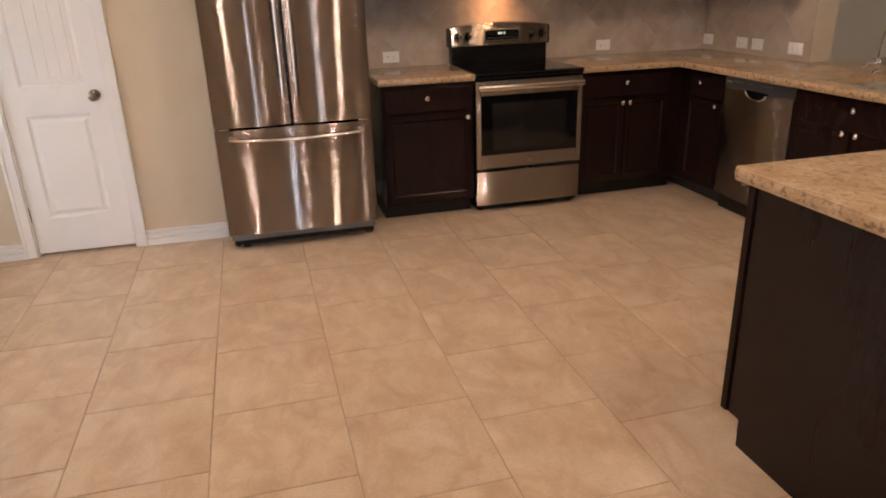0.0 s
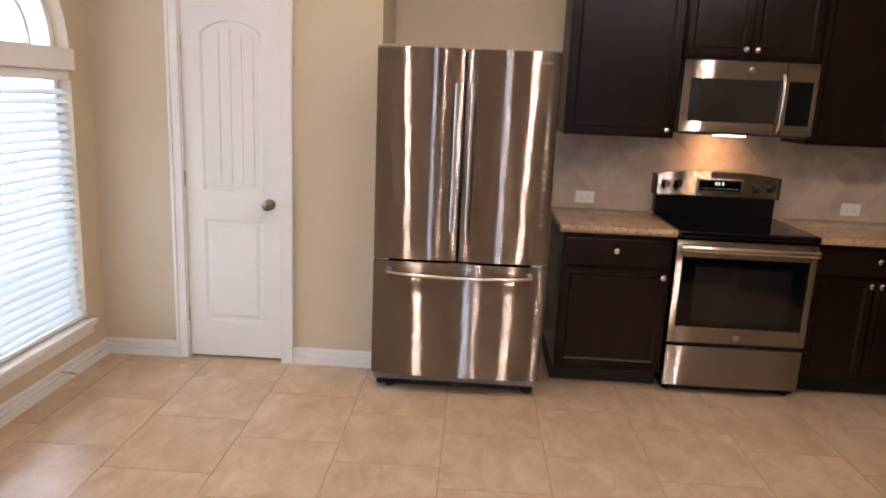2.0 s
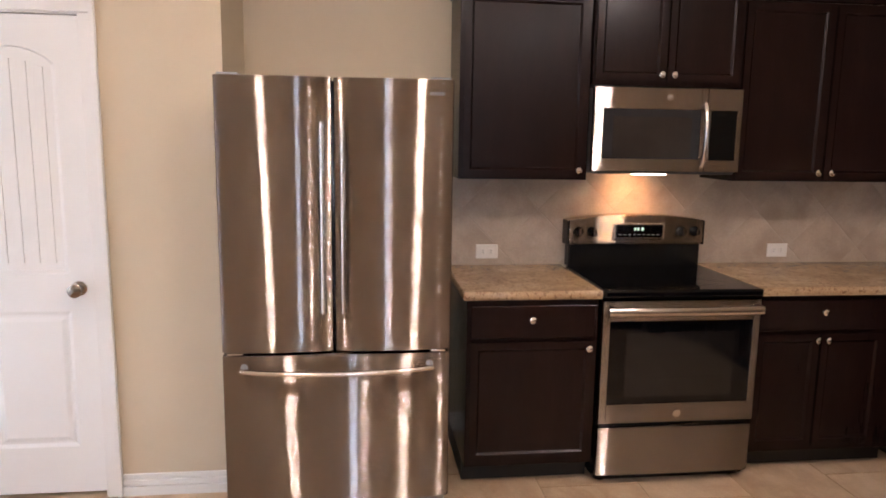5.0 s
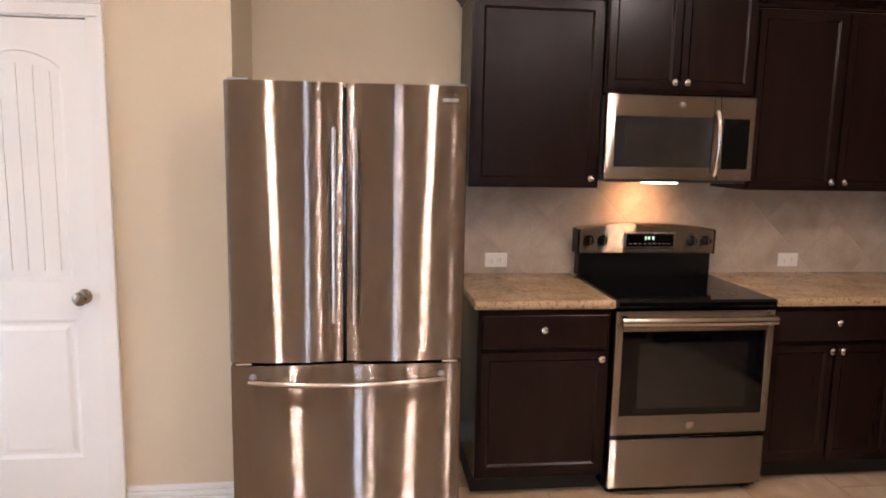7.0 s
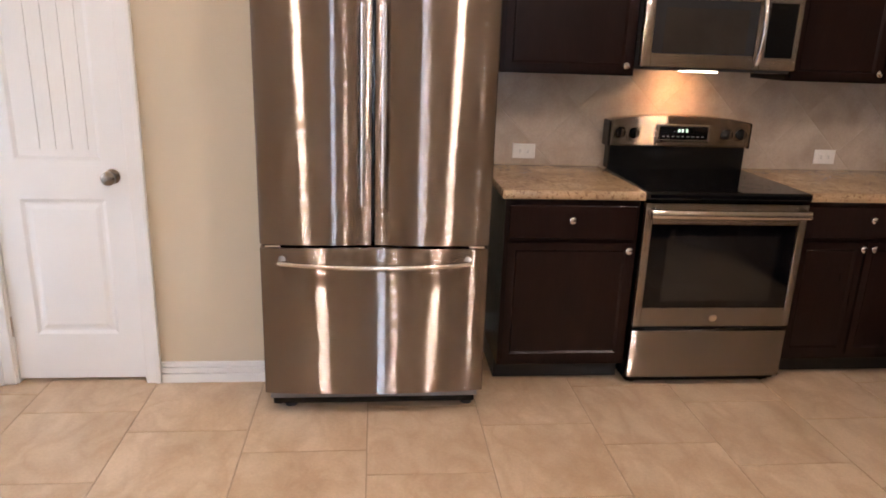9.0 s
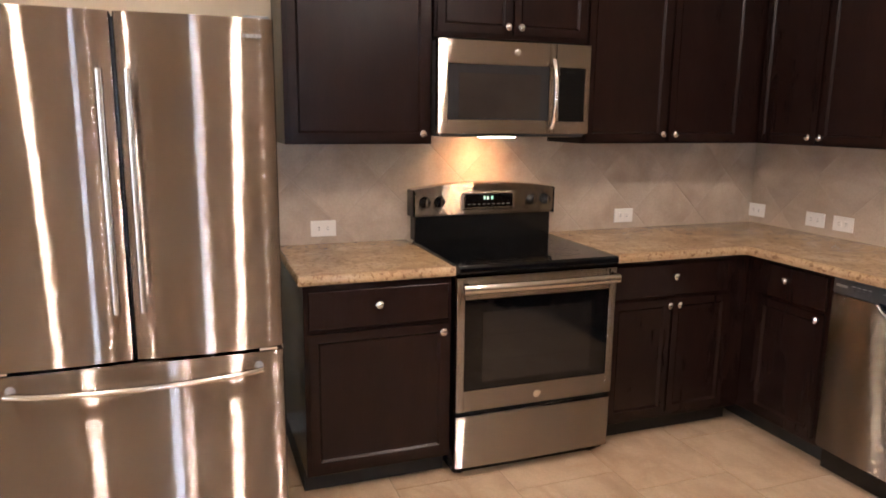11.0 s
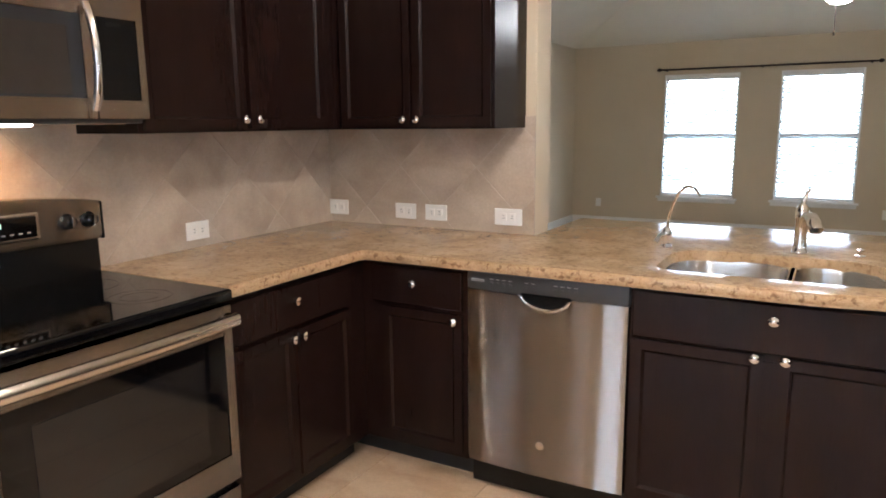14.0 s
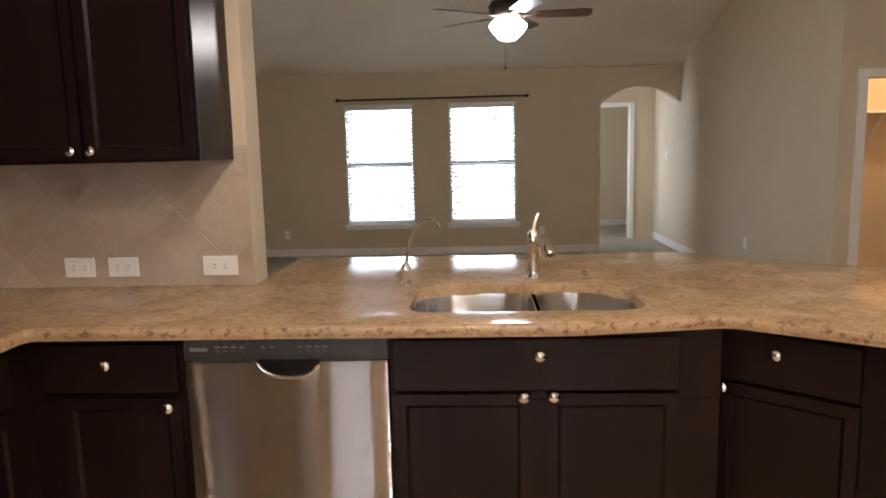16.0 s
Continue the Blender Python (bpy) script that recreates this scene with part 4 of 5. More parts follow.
def edge_strip(pts, parent):
    """The rounded front edge of a slab, along a run of points that keeps the slab on its left."""
    path = []
    for i, p in enumerate(pts):
        a, c = Vector(pts[max(i - 1, 0)]), Vector(pts[min(i + 1, len(pts) - 1)])
        d = (c - a).normalized()
        path.append((p[0] - d.y * 0.009, p[1] + d.x * 0.009, (CT0 + CT1) / 2))
    bm = bmesh.new()
    sweep(bm, path, 0.0122, 14, 1.62)
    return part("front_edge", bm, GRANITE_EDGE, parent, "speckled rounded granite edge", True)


def fillet(pts, radii, n=6):
    """Round the corners of an outline."""
    out = []
    k = len(pts)
    for i, (p, r) in enumerate(zip(pts, radii)):
        if r == 0:
            out.append(p)
            continue
        p0, p1, p2 = Vector(pts[i - 1]), Vector(p), Vector(pts[(i + 1) % k])
        a, b = (p0 - p1).normalized(), (p2 - p1).normalized()
        half = a.angle(b) / 2
        t = r / math.tan(half)
        s, e = p1 + a * t, p1 + b * t
        centre = p1 + (a + b).normalized() * (r / math.sin(half))
        v0, v1 = s - centre, e - centre
        turn = v0.angle_signed(v1)
        for j in range(n + 1):
            th = -turn * j / n
            out.append((centre.x + v0.x * math.cos(th) - v0.y * math.sin(th), centre.y + v0.x * math.sin(th) + v0.y * math.cos(th)))
    return out


SINK = fillet([(2.935, 3.030), (2.935, 2.295), (3.25, 2.295), (3.365, 2.435), (3.365, 3.030)], [0.07, 0.09, 0.06, 0.14, 0.13], 6)


def bar_outline():
    return fillet([(1.338, 1.595), (1.338, 0.55), (2.95, 0.55), (4.06, 1.86), (4.06, YCOL - 0.008), (XR - 0.008, YCOL - 0.008), (XR - 0.008, YB - 0.012), (2.062, YB - 0.012), (2.062, 4.140),
                    (2.790, 4.140), (2.790, 2.55), (2.862, 2.092), (2.628, 1.742), (2.40, 1.595)],
                   [0.02, 0.03, 0.3, 0.3, 0.02, 0, 0, 0, 0.0, 0.03, 0.5, 0.10, 0.08, 0.15], 5)


def bar_top():
    outer = bar_outline()
    bm = bmesh.new()
    loops = []
    for z in (CT0, CT1):
        rings = []
        for ring in (outer, SINK):
            vs = [bm.verts.new((x, y, z)) for x, y in ring]
            rings.append((vs, [bm.edges.new((vs[i], vs[(i + 1) % len(vs)])) for i in range(len(vs))]))
        bmesh.ops.triangle_fill(bm, edges=rings[0][1] + rings[1][1], use_beauty=True)
        loops.append(rings)
    rim = []
    for k in (0, 1):
        lo, hi = loops[0][k][0], loops[1][k][0]
        n = len(lo)
        for i in range(n):
            bm.faces.new((lo[i], lo[(i + 1) % n], hi[(i + 1) % n], hi[i]))
        rim += loops[1][k][1] + (loops[0][k][1] if k == 0 else [])
    bmesh.ops.recalc_face_normals(bm, faces=bm.faces[:])
    bmesh.ops.bevel(bm, geom=rim, offset=0.011, segments=3, profile=0.6, affect="EDGES", clamp_overlap=True)
    return bm


ob = thing("bar_worktop", "polished tan granite worktop with a bent bar and sink cut-out", "countertop")
part("slab", bar_top(), GRANITE, ob, "", True)
ring = bar_outline()
k0 = next(i for i, p in enumerate(ring) if abs(p[0] - 2.062) < 1e-6 and abs(p[1] - 4.140) < 1e-6)
edge_strip(ring[k0:] + ring[:7], ob)
edge_strip([(0.668, YB - 0.02), (0.668, 4.135), (0.672, 4.122), (0.685, 4.118), (1.296, 4.118)], left_top)


# ---- sink and taps ----
def bowl(bm, outline, z_top, depth, lip=0.02):
    """An open bowl below the worktop, with a rounded floor."""
    cx = sum(p[0] for p in outline) / len(outline)
    cy = sum(p[1] for p in outline) / len(outline)
    rings = []
    for s, z in ((1.0, z_top), (0.985, z_top - 0.02), (0.965, z_top - depth + 0.05), (0.92, z_top - depth + 0.015), (0.80, z_top - depth), (0.10, z_top - depth - 0.008)):
        rings.append([bm.verts.new((cx + (x - cx) * s, cy + (y - cy) * s, z)) for x, y in outline])
    n = len(outline)
    for a, b in zip(rings, rings[1:]):
        for i in range(n):
            bm.faces.new((a[i], b[i], b[(i + 1) % n], a[(i + 1) % n]))
    bm.faces.new(rings[-1])
    return cx, cy


sink = thing("kitchen_sink", "undermount stainless double-bowl sink in the granite", "sink", (0, 0.025, 0))
for name, out in (("large_bowl", fillet([(2.928, 3.012), (2.928, 2.605), (3.360, 2.605), (3.372, 3.012)], [0.075, 0.10, 0.10, 0.14])),
                  ("small_bowl", fillet([(2.928, 2.580), (2.928, 2.262), (3.25, 2.262), (3.365, 2.42), (3.365, 2.580)], [0.10, 0.09, 0.06, 0.10, 0.08]))):
    bm = bmesh.new()
    cx, cy = bowl(bm, out, CT0 + 0.006, 0.20)
    bmesh.ops.recalc_face_normals(bm, faces=bm.faces[:])
    bmesh.ops.reverse_faces(bm, faces=bm.faces[:])
    bb = part(name, bm, SINKSTEEL, sink, "", True)
    dr = bmesh.new()
    lathe(dr, [(0.045, CT0 - 0.199), (0.040, CT0 - 0.195), (0.02, CT0 - 0.198)], 20, "Z", (cx, cy, 0))
    part("drain", dr, CHROME, bb, "", True)
part("divider", one_box(2.94, 3.355, 2.578, 2.607, CT0 - 0.05, CT0 + 0.004, bevel=0.008), SINKSTEEL, sink)

tap = thing("kitchen_tap", "chrome single-lever pull-out kitchen tap", "tap", (3.455, 2.608, CT1))
bm = bmesh.new()
lathe(bm, [(0.030, 0.0), (0.030, 0.006), (0.025, 0.012), (0.023, 0.03), (0.022, 0.10), (0.024, 0.135), (0.024, 0.155), (0.020, 0.175), (0.013, 0.185), (0.003, 0.188)], 24)
part("column", bm, CHROME, tap, "", True)
bm = bmesh.new()
sweep(bm, [(-0.005, 0, 0.10), (-0.03, -0.008, 0.135), (-0.065, -0.020, 0.150), (-0.095, -0.036, 0.146), (-0.118, -0.046, 0.128), (-0.130, -0.052, 0.108), (-0.134, -0.053, 0.098)], [0.014, 0.016, 0.018, 0.022, 0.027, 0.026, 0.017], 16)
part("spout", bm, CHROME, tap, "", True)
bm = bmesh.new()
sweep(bm, [(0, 0, 0.175), (0.005, -0.003, 0.20), (0.012, -0.012, 0.228), (0.022, -0.022, 0.245)], [0.009, 0.008, 0.006, 0.004], 10, 0.6)
part("lever", bm, CHROME, tap, "", True)

filt = thing("filter_tap", "slim chrome gooseneck filtered-water tap with lever", "tap", (3.372, 3.078, CT1))
bm = bmesh.new()
lathe(bm, [(0.024, 0.0), (0.024, 0.006), (0.016, 0.014), (0.015, 0.040), (0.020, 0.048), (0.020, 0.062), (0.013, 0.076), (0.006, 0.084)], 18)
part("base", bm, CHROME, filt, "", True)
bm = bmesh.new()
sweep(bm, [(0, 0, 0.07), (-0.006, -0.006, 0.12), (-0.018, -0.022, 0.175), (-0.035, -0.045, 0.222), (-0.055, -0.075, 0.248), (-0.075, -0.102, 0.250), (-0.088, -0.122, 0.236), (-0.094, -0.132, 0.218)], 0.0055, 10)
part("gooseneck", bm, CHROME, filt, "", True)
bm = bmesh.new()
sweep(bm, [(-0.012, 0.006, 0.054), (-0.040, 0.018, 0.052), (-0.062, 0.028, 0.026)], [0.010, 0.008, 0.011], 10)
part("lever", bm, CHROME, filt, "", True)
gap = thing("air_gap", "small chrome button cap on the granite", "air gap", (3.48, 2.410, CT1))
bm = bmesh.new()
lathe(bm, [(0.020, 0.0), (0.020, 0.003), (0.008, 0.006), (0.008, 0.016), (0.014, 0.018), (0.014, 0.026), (0.004, 0.028)], 16)
part("cap", bm, CHROME, gap, "", True)


# ---- appliances ----
def bowed(bm, x0, x1, z0, z1, y, sag, depth, n=14, edge=0.008):
    """A front panel, bowed outwards by sag towards -y, with rounded side edges."""
    cols = []
    for i in range(n + 1):
        u = i / n
        cols.append((x0 + (x1 - x0) * u, y - sag * (1 - (2 * u - 1) ** 2)))
    pts = [(cols[0][0] + 0.0, y + depth)] + [(cols[0][0], cols[0][1] + edge), (cols[0][0] + edge * 0.4, cols[0][1] + edge * 0.35)] + cols[1:-1]
    pts += [(cols[-1][0] - edge * 0.4, cols[-1][1] + edge * 0.35), (cols[-1][0], cols[-1][1] + edge), (cols[-1][0], y + depth)]
    fs = prism(bm, pts, z0, z1)
    es = [e for f in fs[:2] for e in f.edges]
    bmesh.ops.bevel(bm, geom=es, offset=0.003, segments=2, profile=0.5, affect="EDGES")


def fridge():
    x0, x1, yf = -0.317, 0.582, 3.890
    f = thing("fridge", "stainless french-door fridge with freezer drawer below", "fridge", (x0, yf, 0))
    W = x1 - x0
    mid = 0.436
    part("case", one_box(0.008, W - 0.008, 0.07, 0.80, 0.05, 1.785, bevel=0.006), CASEGREY, f, "grey painted fridge case")
    for name, a, b in (("left_door", 0.0, mid - 0.004), ("right_door", mid + 0.004, W)):
        bm = bmesh.new()
        bowed(bm, a, b, 0.750, 1.812, 0.0, 0.016, 0.062)
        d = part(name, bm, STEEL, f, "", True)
        hx = mid - 0.038 if name == "left_door" else mid + 0.038
        hb = bmesh.new()
        ys = [-0.052, -0.056, -0.058, -0.056, -0.052]
        sweep(hb, [(hx, y, 0.918 + 0.727 * i / 4) for i, y in enumerate(ys)], 0.0135, 14, 0.8)
        h = part("handle", hb, STEEL_BAR, d, "brushed steel bar handle", True)
        for z in (0.93, 1.605):
            sb = bmesh.new()
            sweep(sb, [(hx, -0.005, z), (hx, -0.050, z)], 0.010, 10)
            part("handle_mount", sb, STEEL_BAR, d, "", True)
    marks = [0.020, 0.016, 0.020, 0.018, 0.018, 0.016, 0.016]
    mx = W - 0.125
    for w in marks[:7]:
        pm = part("brand_mark", one_box(mx, mx + w * 0.55, -0.0165 + 0.006, -0.004, 1.752, 1.764), CASEGREY, f, "small raised grey mark")
        mx += w * 0.72
    bm = bmesh.new()
    bowed(bm, 0.0, W, 0.112, 0.735, 0.0, 0.024, 0.062)
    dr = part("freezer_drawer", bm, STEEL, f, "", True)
    hb = bmesh.new()
    n = 10
    sweep(hb, [(0.075 + (W - 0.15) * i / n, -0.035 - 0.040 * math.sin(math.pi * i / n) ** 0.6, 0.684 - 0.006 * math.sin(math.pi * i / n)) for i in range(n + 1)], 0.0135, 14, 0.8)
    part("handle", hb, STEEL_BAR, dr, "brushed steel bar handle", True)
    for x in (0.085, W - 0.085):
        sb = bmesh.new()
        sweep(sb, [(x, 0.0, 0.692), (x, -0.042, 0.684)], [0.016, 0.011], 10)
        part("handle_mount", sb, CASEGREY, dr, "", True)
    gk = bmesh.new()
    box(gk, 0.015, W - 0.015, 0.045, 0.10, 0.734, 0.751)
    box(gk, mid - 0.006, mid + 0.006, 0.035, 0.08, 0.75, 1.80)
    part("gasket", gk, BLACK, f, "black rubber gasket")
    part("base_grille", one_box(0.02, W - 0.02, 0.075, 0.14, 0.022, 0.115, bevel=0.004), BLACK, f, "dark grey base grille")
    for x in (0.07, W - 0.07):
        fo = bmesh.new()
        lathe(fo, [(0.026, 0.0), (0.026, 0.018), (0.014, 0.024), (0.014, 0.06)], 14, "Z", (x + 0.02, 0.115, 0.0))
        part("foot", fo, DARKGREY, f, "", True)
        wl = bmesh.new()
        lathe(wl, [(0.028, -0.012), (0.03, 0.0), (0.028, 0.012)], 14, "X", (x + (0.035 if x > 0.4 else -0.03), 0.12, 0.03))
        part("wheel", wl, BLACK, f, "", True)
    for x in (0.05, W - 0.05):
        part("hinge_cover", one_box(x - 0.04, x + 0.04, 0.01, 0.11, 1.786, 1.822, bevel=0.006), CASEGREY, f)
        part("hinge_bracket", one_box(x - 0.03, x + 0.03, 0.0, 0.05, 0.737, 0.747, bevel=0.002), NICKEL, f)


fridge()


def oven_range():
    x0, W, yf = 1.300, 0.748, 4.105
    r = thing("cooker", "stainless electric range with black glass cooktop", "cooker", (x0, yf, 0))
    part("body", one_box(0.004, W - 0.004, 0.045, 0.675, 0.02, 0.900, bevel=0.003), BLACK, r, "black enamel range body")
    part("cooktop", one_box(-0.002, W + 0.002, -0.012, 0.61, 0.898, 0.934, bevel=0.010, seg=3), BLACKGLASS, r, "glossy black glass cooktop")
    for cx, cy, cr in ((0.20, 0.16, 0.11), (0.55, 0.16, 0.09), (0.20, 0.44, 0.08), (0.55, 0.44, 0.11)):
        rm = bmesh.new()
        for rr in (cr, cr * 0.62):
            n = 36
            a = [rm.verts.new((cx + rr * math.cos(2 * math.pi * i / n), cy + rr * math.sin(2 * math.pi * i / n), 0.9346)) for i in range(n)]
            b = [rm.verts.new((cx + (rr - 0.003) * math.cos(2 * math.pi * i / n), cy + (rr - 0.003) * math.sin(2 * math.pi * i / n), 0.9346)) for i in range(n)]
            for i in range(n):
                rm.faces.new((a[i], a[(i + 1) % n], b[(i + 1) % n], b[i]))
        part("burner_ring", rm, FAINT, r, "thin grey printed burner ring")
    # back guard: black riser and a bowed steel panel with an arched top
    part("riser", one_box(0.012, W - 0.012, 0.60, 0.675, 0.93, 1.075, bevel=0.006), BLACK, r, "black riser behind the cooktop")
    bg = bmesh.new()
    n = 16
    top = [(W * i / n, 1.178 + 0.030 * math.sin(math.pi * i / n) ** 0.8) for i in range(n + 1)]
    prism(bg, [(0.0, 1.052), (W, 1.052)] + top[::-1], 0.5850, 0.6750, "XZ")
    es = [e for e in bg.edges if abs(e.verts[0].co.y - e.verts[1].co.y) < 1e-6]
    bmesh.ops.bevel(bg, geom=es, offset=0.008, segments=2, affect="EDGES")
    guard = part("back_guard", bg, STEEL_LIGHT, r, "brushed steel control panel", True)
    for a, b in ((0.0, 0.004), (W - 0.004, W)):
        be = bmesh.new()
        box(be, a - 0.003, b + 0.003, 0.5860, 0.6790, 1.048, 1.176, 0.003)
        part("end_cap", be, BLACK, guard)
    part("display_frame", one_box(0.245, 0.525, 0.5770, 0.5890, 1.078, 1.166, bevel=0.005), NICKEL, guard)
    dp = part("display", one_box(0.256, 0.514, 0.5740, 0.5810, 1.088, 1.156, bevel=0.004), BLACKGLASS, guard, "black glass clock display")
    for i, x in enumerate((0.355, 0.372, 0.395)):
        part("digit", one_box(x, x + 0.010, 0.5732, 0.5740, 1.126, 1.142), DISPLAY, dp, "green lit clock digit")
    for i in range(9):
        part("button_mark", one_box(0.272 + i * 0.026, 0.284 + i * 0.026, 0.5732, 0.5740, 1.102, 1.106), MARK, dp)
    for x in (0.055, 0.130, W - 0.130, W - 0.055):
        kb = bmesh.new()
        lathe(kb, [(0.025, 0.5890), (0.027, 0.5810), (0.021, 0.5750), (0.020, 0.5550), (0.016, 0.5510), (0.002, 0.5500)], 20, "Y", (x, 0, 1.120))
        k = part("knob", kb, BLACK, guard, "black control knob", True)
        part("grip", one_box(x - 0.005, x + 0.005, 0.5430, 0.5550, 1.101, 1.139, bevel=0.002), KNOBDARK, k, "dull metal grip")
    # oven door
    bars = [(0.034, W - 0.034, 0.790, 0.882), (0.034, W - 0.034, 0.308, 0.398), (0.0, 0.034, 0.308, 0.882), (W - 0.034, W, 0.308, 0.882)]
    door = part("oven_door", one_box(bars[0][0], bars[0][1], 0.0, 0.045, bars[0][2], bars[0][3], bevel=0.003), STEEL_LIGHT, r, "brushed steel oven door")
    for a, b, z0, z1 in bars[1:]:
        part("door_rail", one_box(a, b, 0.0, 0.045, z0, z1, bevel=0.003), STEEL_LIGHT, door)
    part("door_glass", one_box(0.031, W - 0.031, 0.006, 0.03, 0.394, 0.794), BLACKGLASS, door, "black oven door glass")
    part("inner_window", one_box(0.115, W - 0.115, 0.004, 0.008, 0.430, 0.735, bevel=0.001), OVENDARK, door, "smoky see-through oven window")
    for z in (0.52, 0.63):
        part("oven_rack", one_box(0.13, W - 0.13, 0.0034, 0.0045, z, z + 0.002), FAINT, door)
    hb = bmesh.new()
    n = 12
    sweep(hb, [(0.012 + (W - 0.024) * i / n, -0.036 - 0.012 * math.sin(math.pi * i / n), 0.843) for i in range(n + 1)], 0.0155, 16, 1.35)
    part("handle", hb, STEEL_BAR, door, "wide bowed steel handle", True)
    for x in (0.03, W - 0.03):
        part("handle_mount", one_box(x - 0.018, x + 0.018, -0.036, 0.002, 0.828, 0.862, bevel=0.006), STEEL_BAR, door)
    lg = bmesh.new()
    lathe(lg, [(0.018, 0.0), (0.018, -0.003), (0.013, -0.004)], 20, "Y", (W / 2, 0, 0.352))
    part("badge", lg, NICKEL, door, "small round metal badge", True)
    bm = bmesh.new()
    bowed(bm, 0.0, W, 0.052, 0.282, 0.004, 0.006, 0.04)
    part("storage_drawer", bm, STEEL_LIGHT, r, "brushed steel storage drawer", True)
    part("shadow_gap", one_box(0.01, W - 0.01, 0.03, 0.05, 0.28, 0.31), BLACK, r)
    for x in (0.05, W - 0.05):
        fo = bmesh.new()
        lathe(fo, [(0.018, 0.0), (0.018, 0.022)], 12, "Z", (x, 0.08, 0))
        part("foot", fo, BLACK, r)
    part("plinth", one_box(0.02, W - 0.02, 0.06, 0.10, 0.006, 0.055), BLACK, r)


oven_range()


def microwave():
    x0, W, yf, z0 = 1.316, 0.738, 4.430, 1.445
    H = 0.396
    m = thing("microwave", "stainless over-the-range microwave with dark window", "microwave", (x0, yf - 0.02, z0))
    part("case", one_box(0.0, W, 0.03, YB - yf + 0.015, 0.0, H - 0.004, bevel=0.003), DARKGREY, m, "dark microwave case")
    dx = 0.560
    bars = [(0.046, dx - 0.030, H - 0.098, H), (0.046, dx - 0.030, 0.004, 0.062), (0.0, 0.046, 0.004, H), (dx - 0.030, dx, 0.004, H)]
    door = part("door", one_box(bars[0][0], bars[0][1], 0.0, 0.032, bars[0][2], bars[0][3], bevel=0.003), STEEL_LIGHT, m, "brushed steel microwave door")
    for a, b, lo, hi in bars[1:]:
        part("door_rail", one_box(a, b, 0.0, 0.032, lo, hi, bevel=0.003), STEEL_LIGHT, door)
    part("door_glass", one_box(0.042, dx - 0.027, 0.006, 0.02, 0.058, H - 0.094), SMOKEGLASS, door, "smoky grey microwave door glass")
    part("mesh_window", one_box(0.098, dx - 0.072, 0.0045, 0.008, 0.070, H - 0.135, bevel=0.001), OVENGLASS, door, "grey mesh window")
    hb = bmesh.new()
    sweep(hb, [(dx - 0.018, -0.012 - 0.032 * math.sin(math.pi * i / 10) ** 0.7, 0.030 + (H - 0.10) * i / 10) for i in range(11)], 0.0125, 14)
    part("handle", hb, CHROME, door, "polished bowed handle", True)
    pm = bmesh.new()
    box(pm, dx + 0.003, W, 0.0, 0.032, 0.004, 0.058, 0.003)
    box(pm, dx + 0.003, W, 0.0, 0.032, H - 0.100, H, 0.003)
    box(pm, W - 0.026, W, 0.0, 0.032, 0.058, H - 0.100, 0.003)
    box(pm, dx + 0.003, dx + 0.022, 0.0, 0.032, 0.058, H - 0.100, 0.003)
    surround = part("control_surround", pm, STEEL_LIGHT, m, "brushed steel control surround")
    keys = part("keypad", one_box(dx + 0.020, W - 0.024, 0.005, 0.02, 0.055, H - 0.096, bevel=0.001), BLACKGLASS, surround, "black touch keypad")
    for i in range(6):
        for j in range(3):
            part("key_mark", one_box(dx + 0.040 + j * 0.034, dx + 0.054 + j * 0.034, 0.0042, 0.005, 0.08 + i * 0.028, 0.083 + i * 0.028), FAINT, keys)
    part("clock", one_box(dx + 0.05, dx + 0.10, 0.0042, 0.005, H - 0.125, H - 0.112), FAINT, keys)
    lg = bmesh.new()
    lathe(lg, [(0.015, 0.0), (0.015, -0.003), (0.011, -0.004)], 20, "Y", (0.37, 0, H - 0.045))
    part("badge", lg, NICKEL, door, "small round metal badge", True)
    under = bmesh.new()
    box(under, 0.015, W - 0.015, 0.02, YB - yf, -0.010, 0.003, 0.003)
    part("underside", under, DARKGREY, m)
    part("hood_lamp", one_box(0.245, 0.405, 0.075, 0.150, -0.017, -0.009, bevel=0.002), HOODGLOW, m, "lit warm cooktop lamp lens")
    for a in (0.05, 0.50):
        part("grease_filter", one_box(a, a + 0.19, 0.06, 0.24, -0.0125, -0.0095), NICKEL, m)
    area_lamp("hood_light", look((x0 + 0.325, yf + 0.17, z0 - 0.024), (x0 + 0.325, yf + 0.33, z0 - 0.18)), 0.12, 0.05, HOOD_POWER, (1.0, 0.46, 0.15), "RECTANGLE", 110)


microwave()


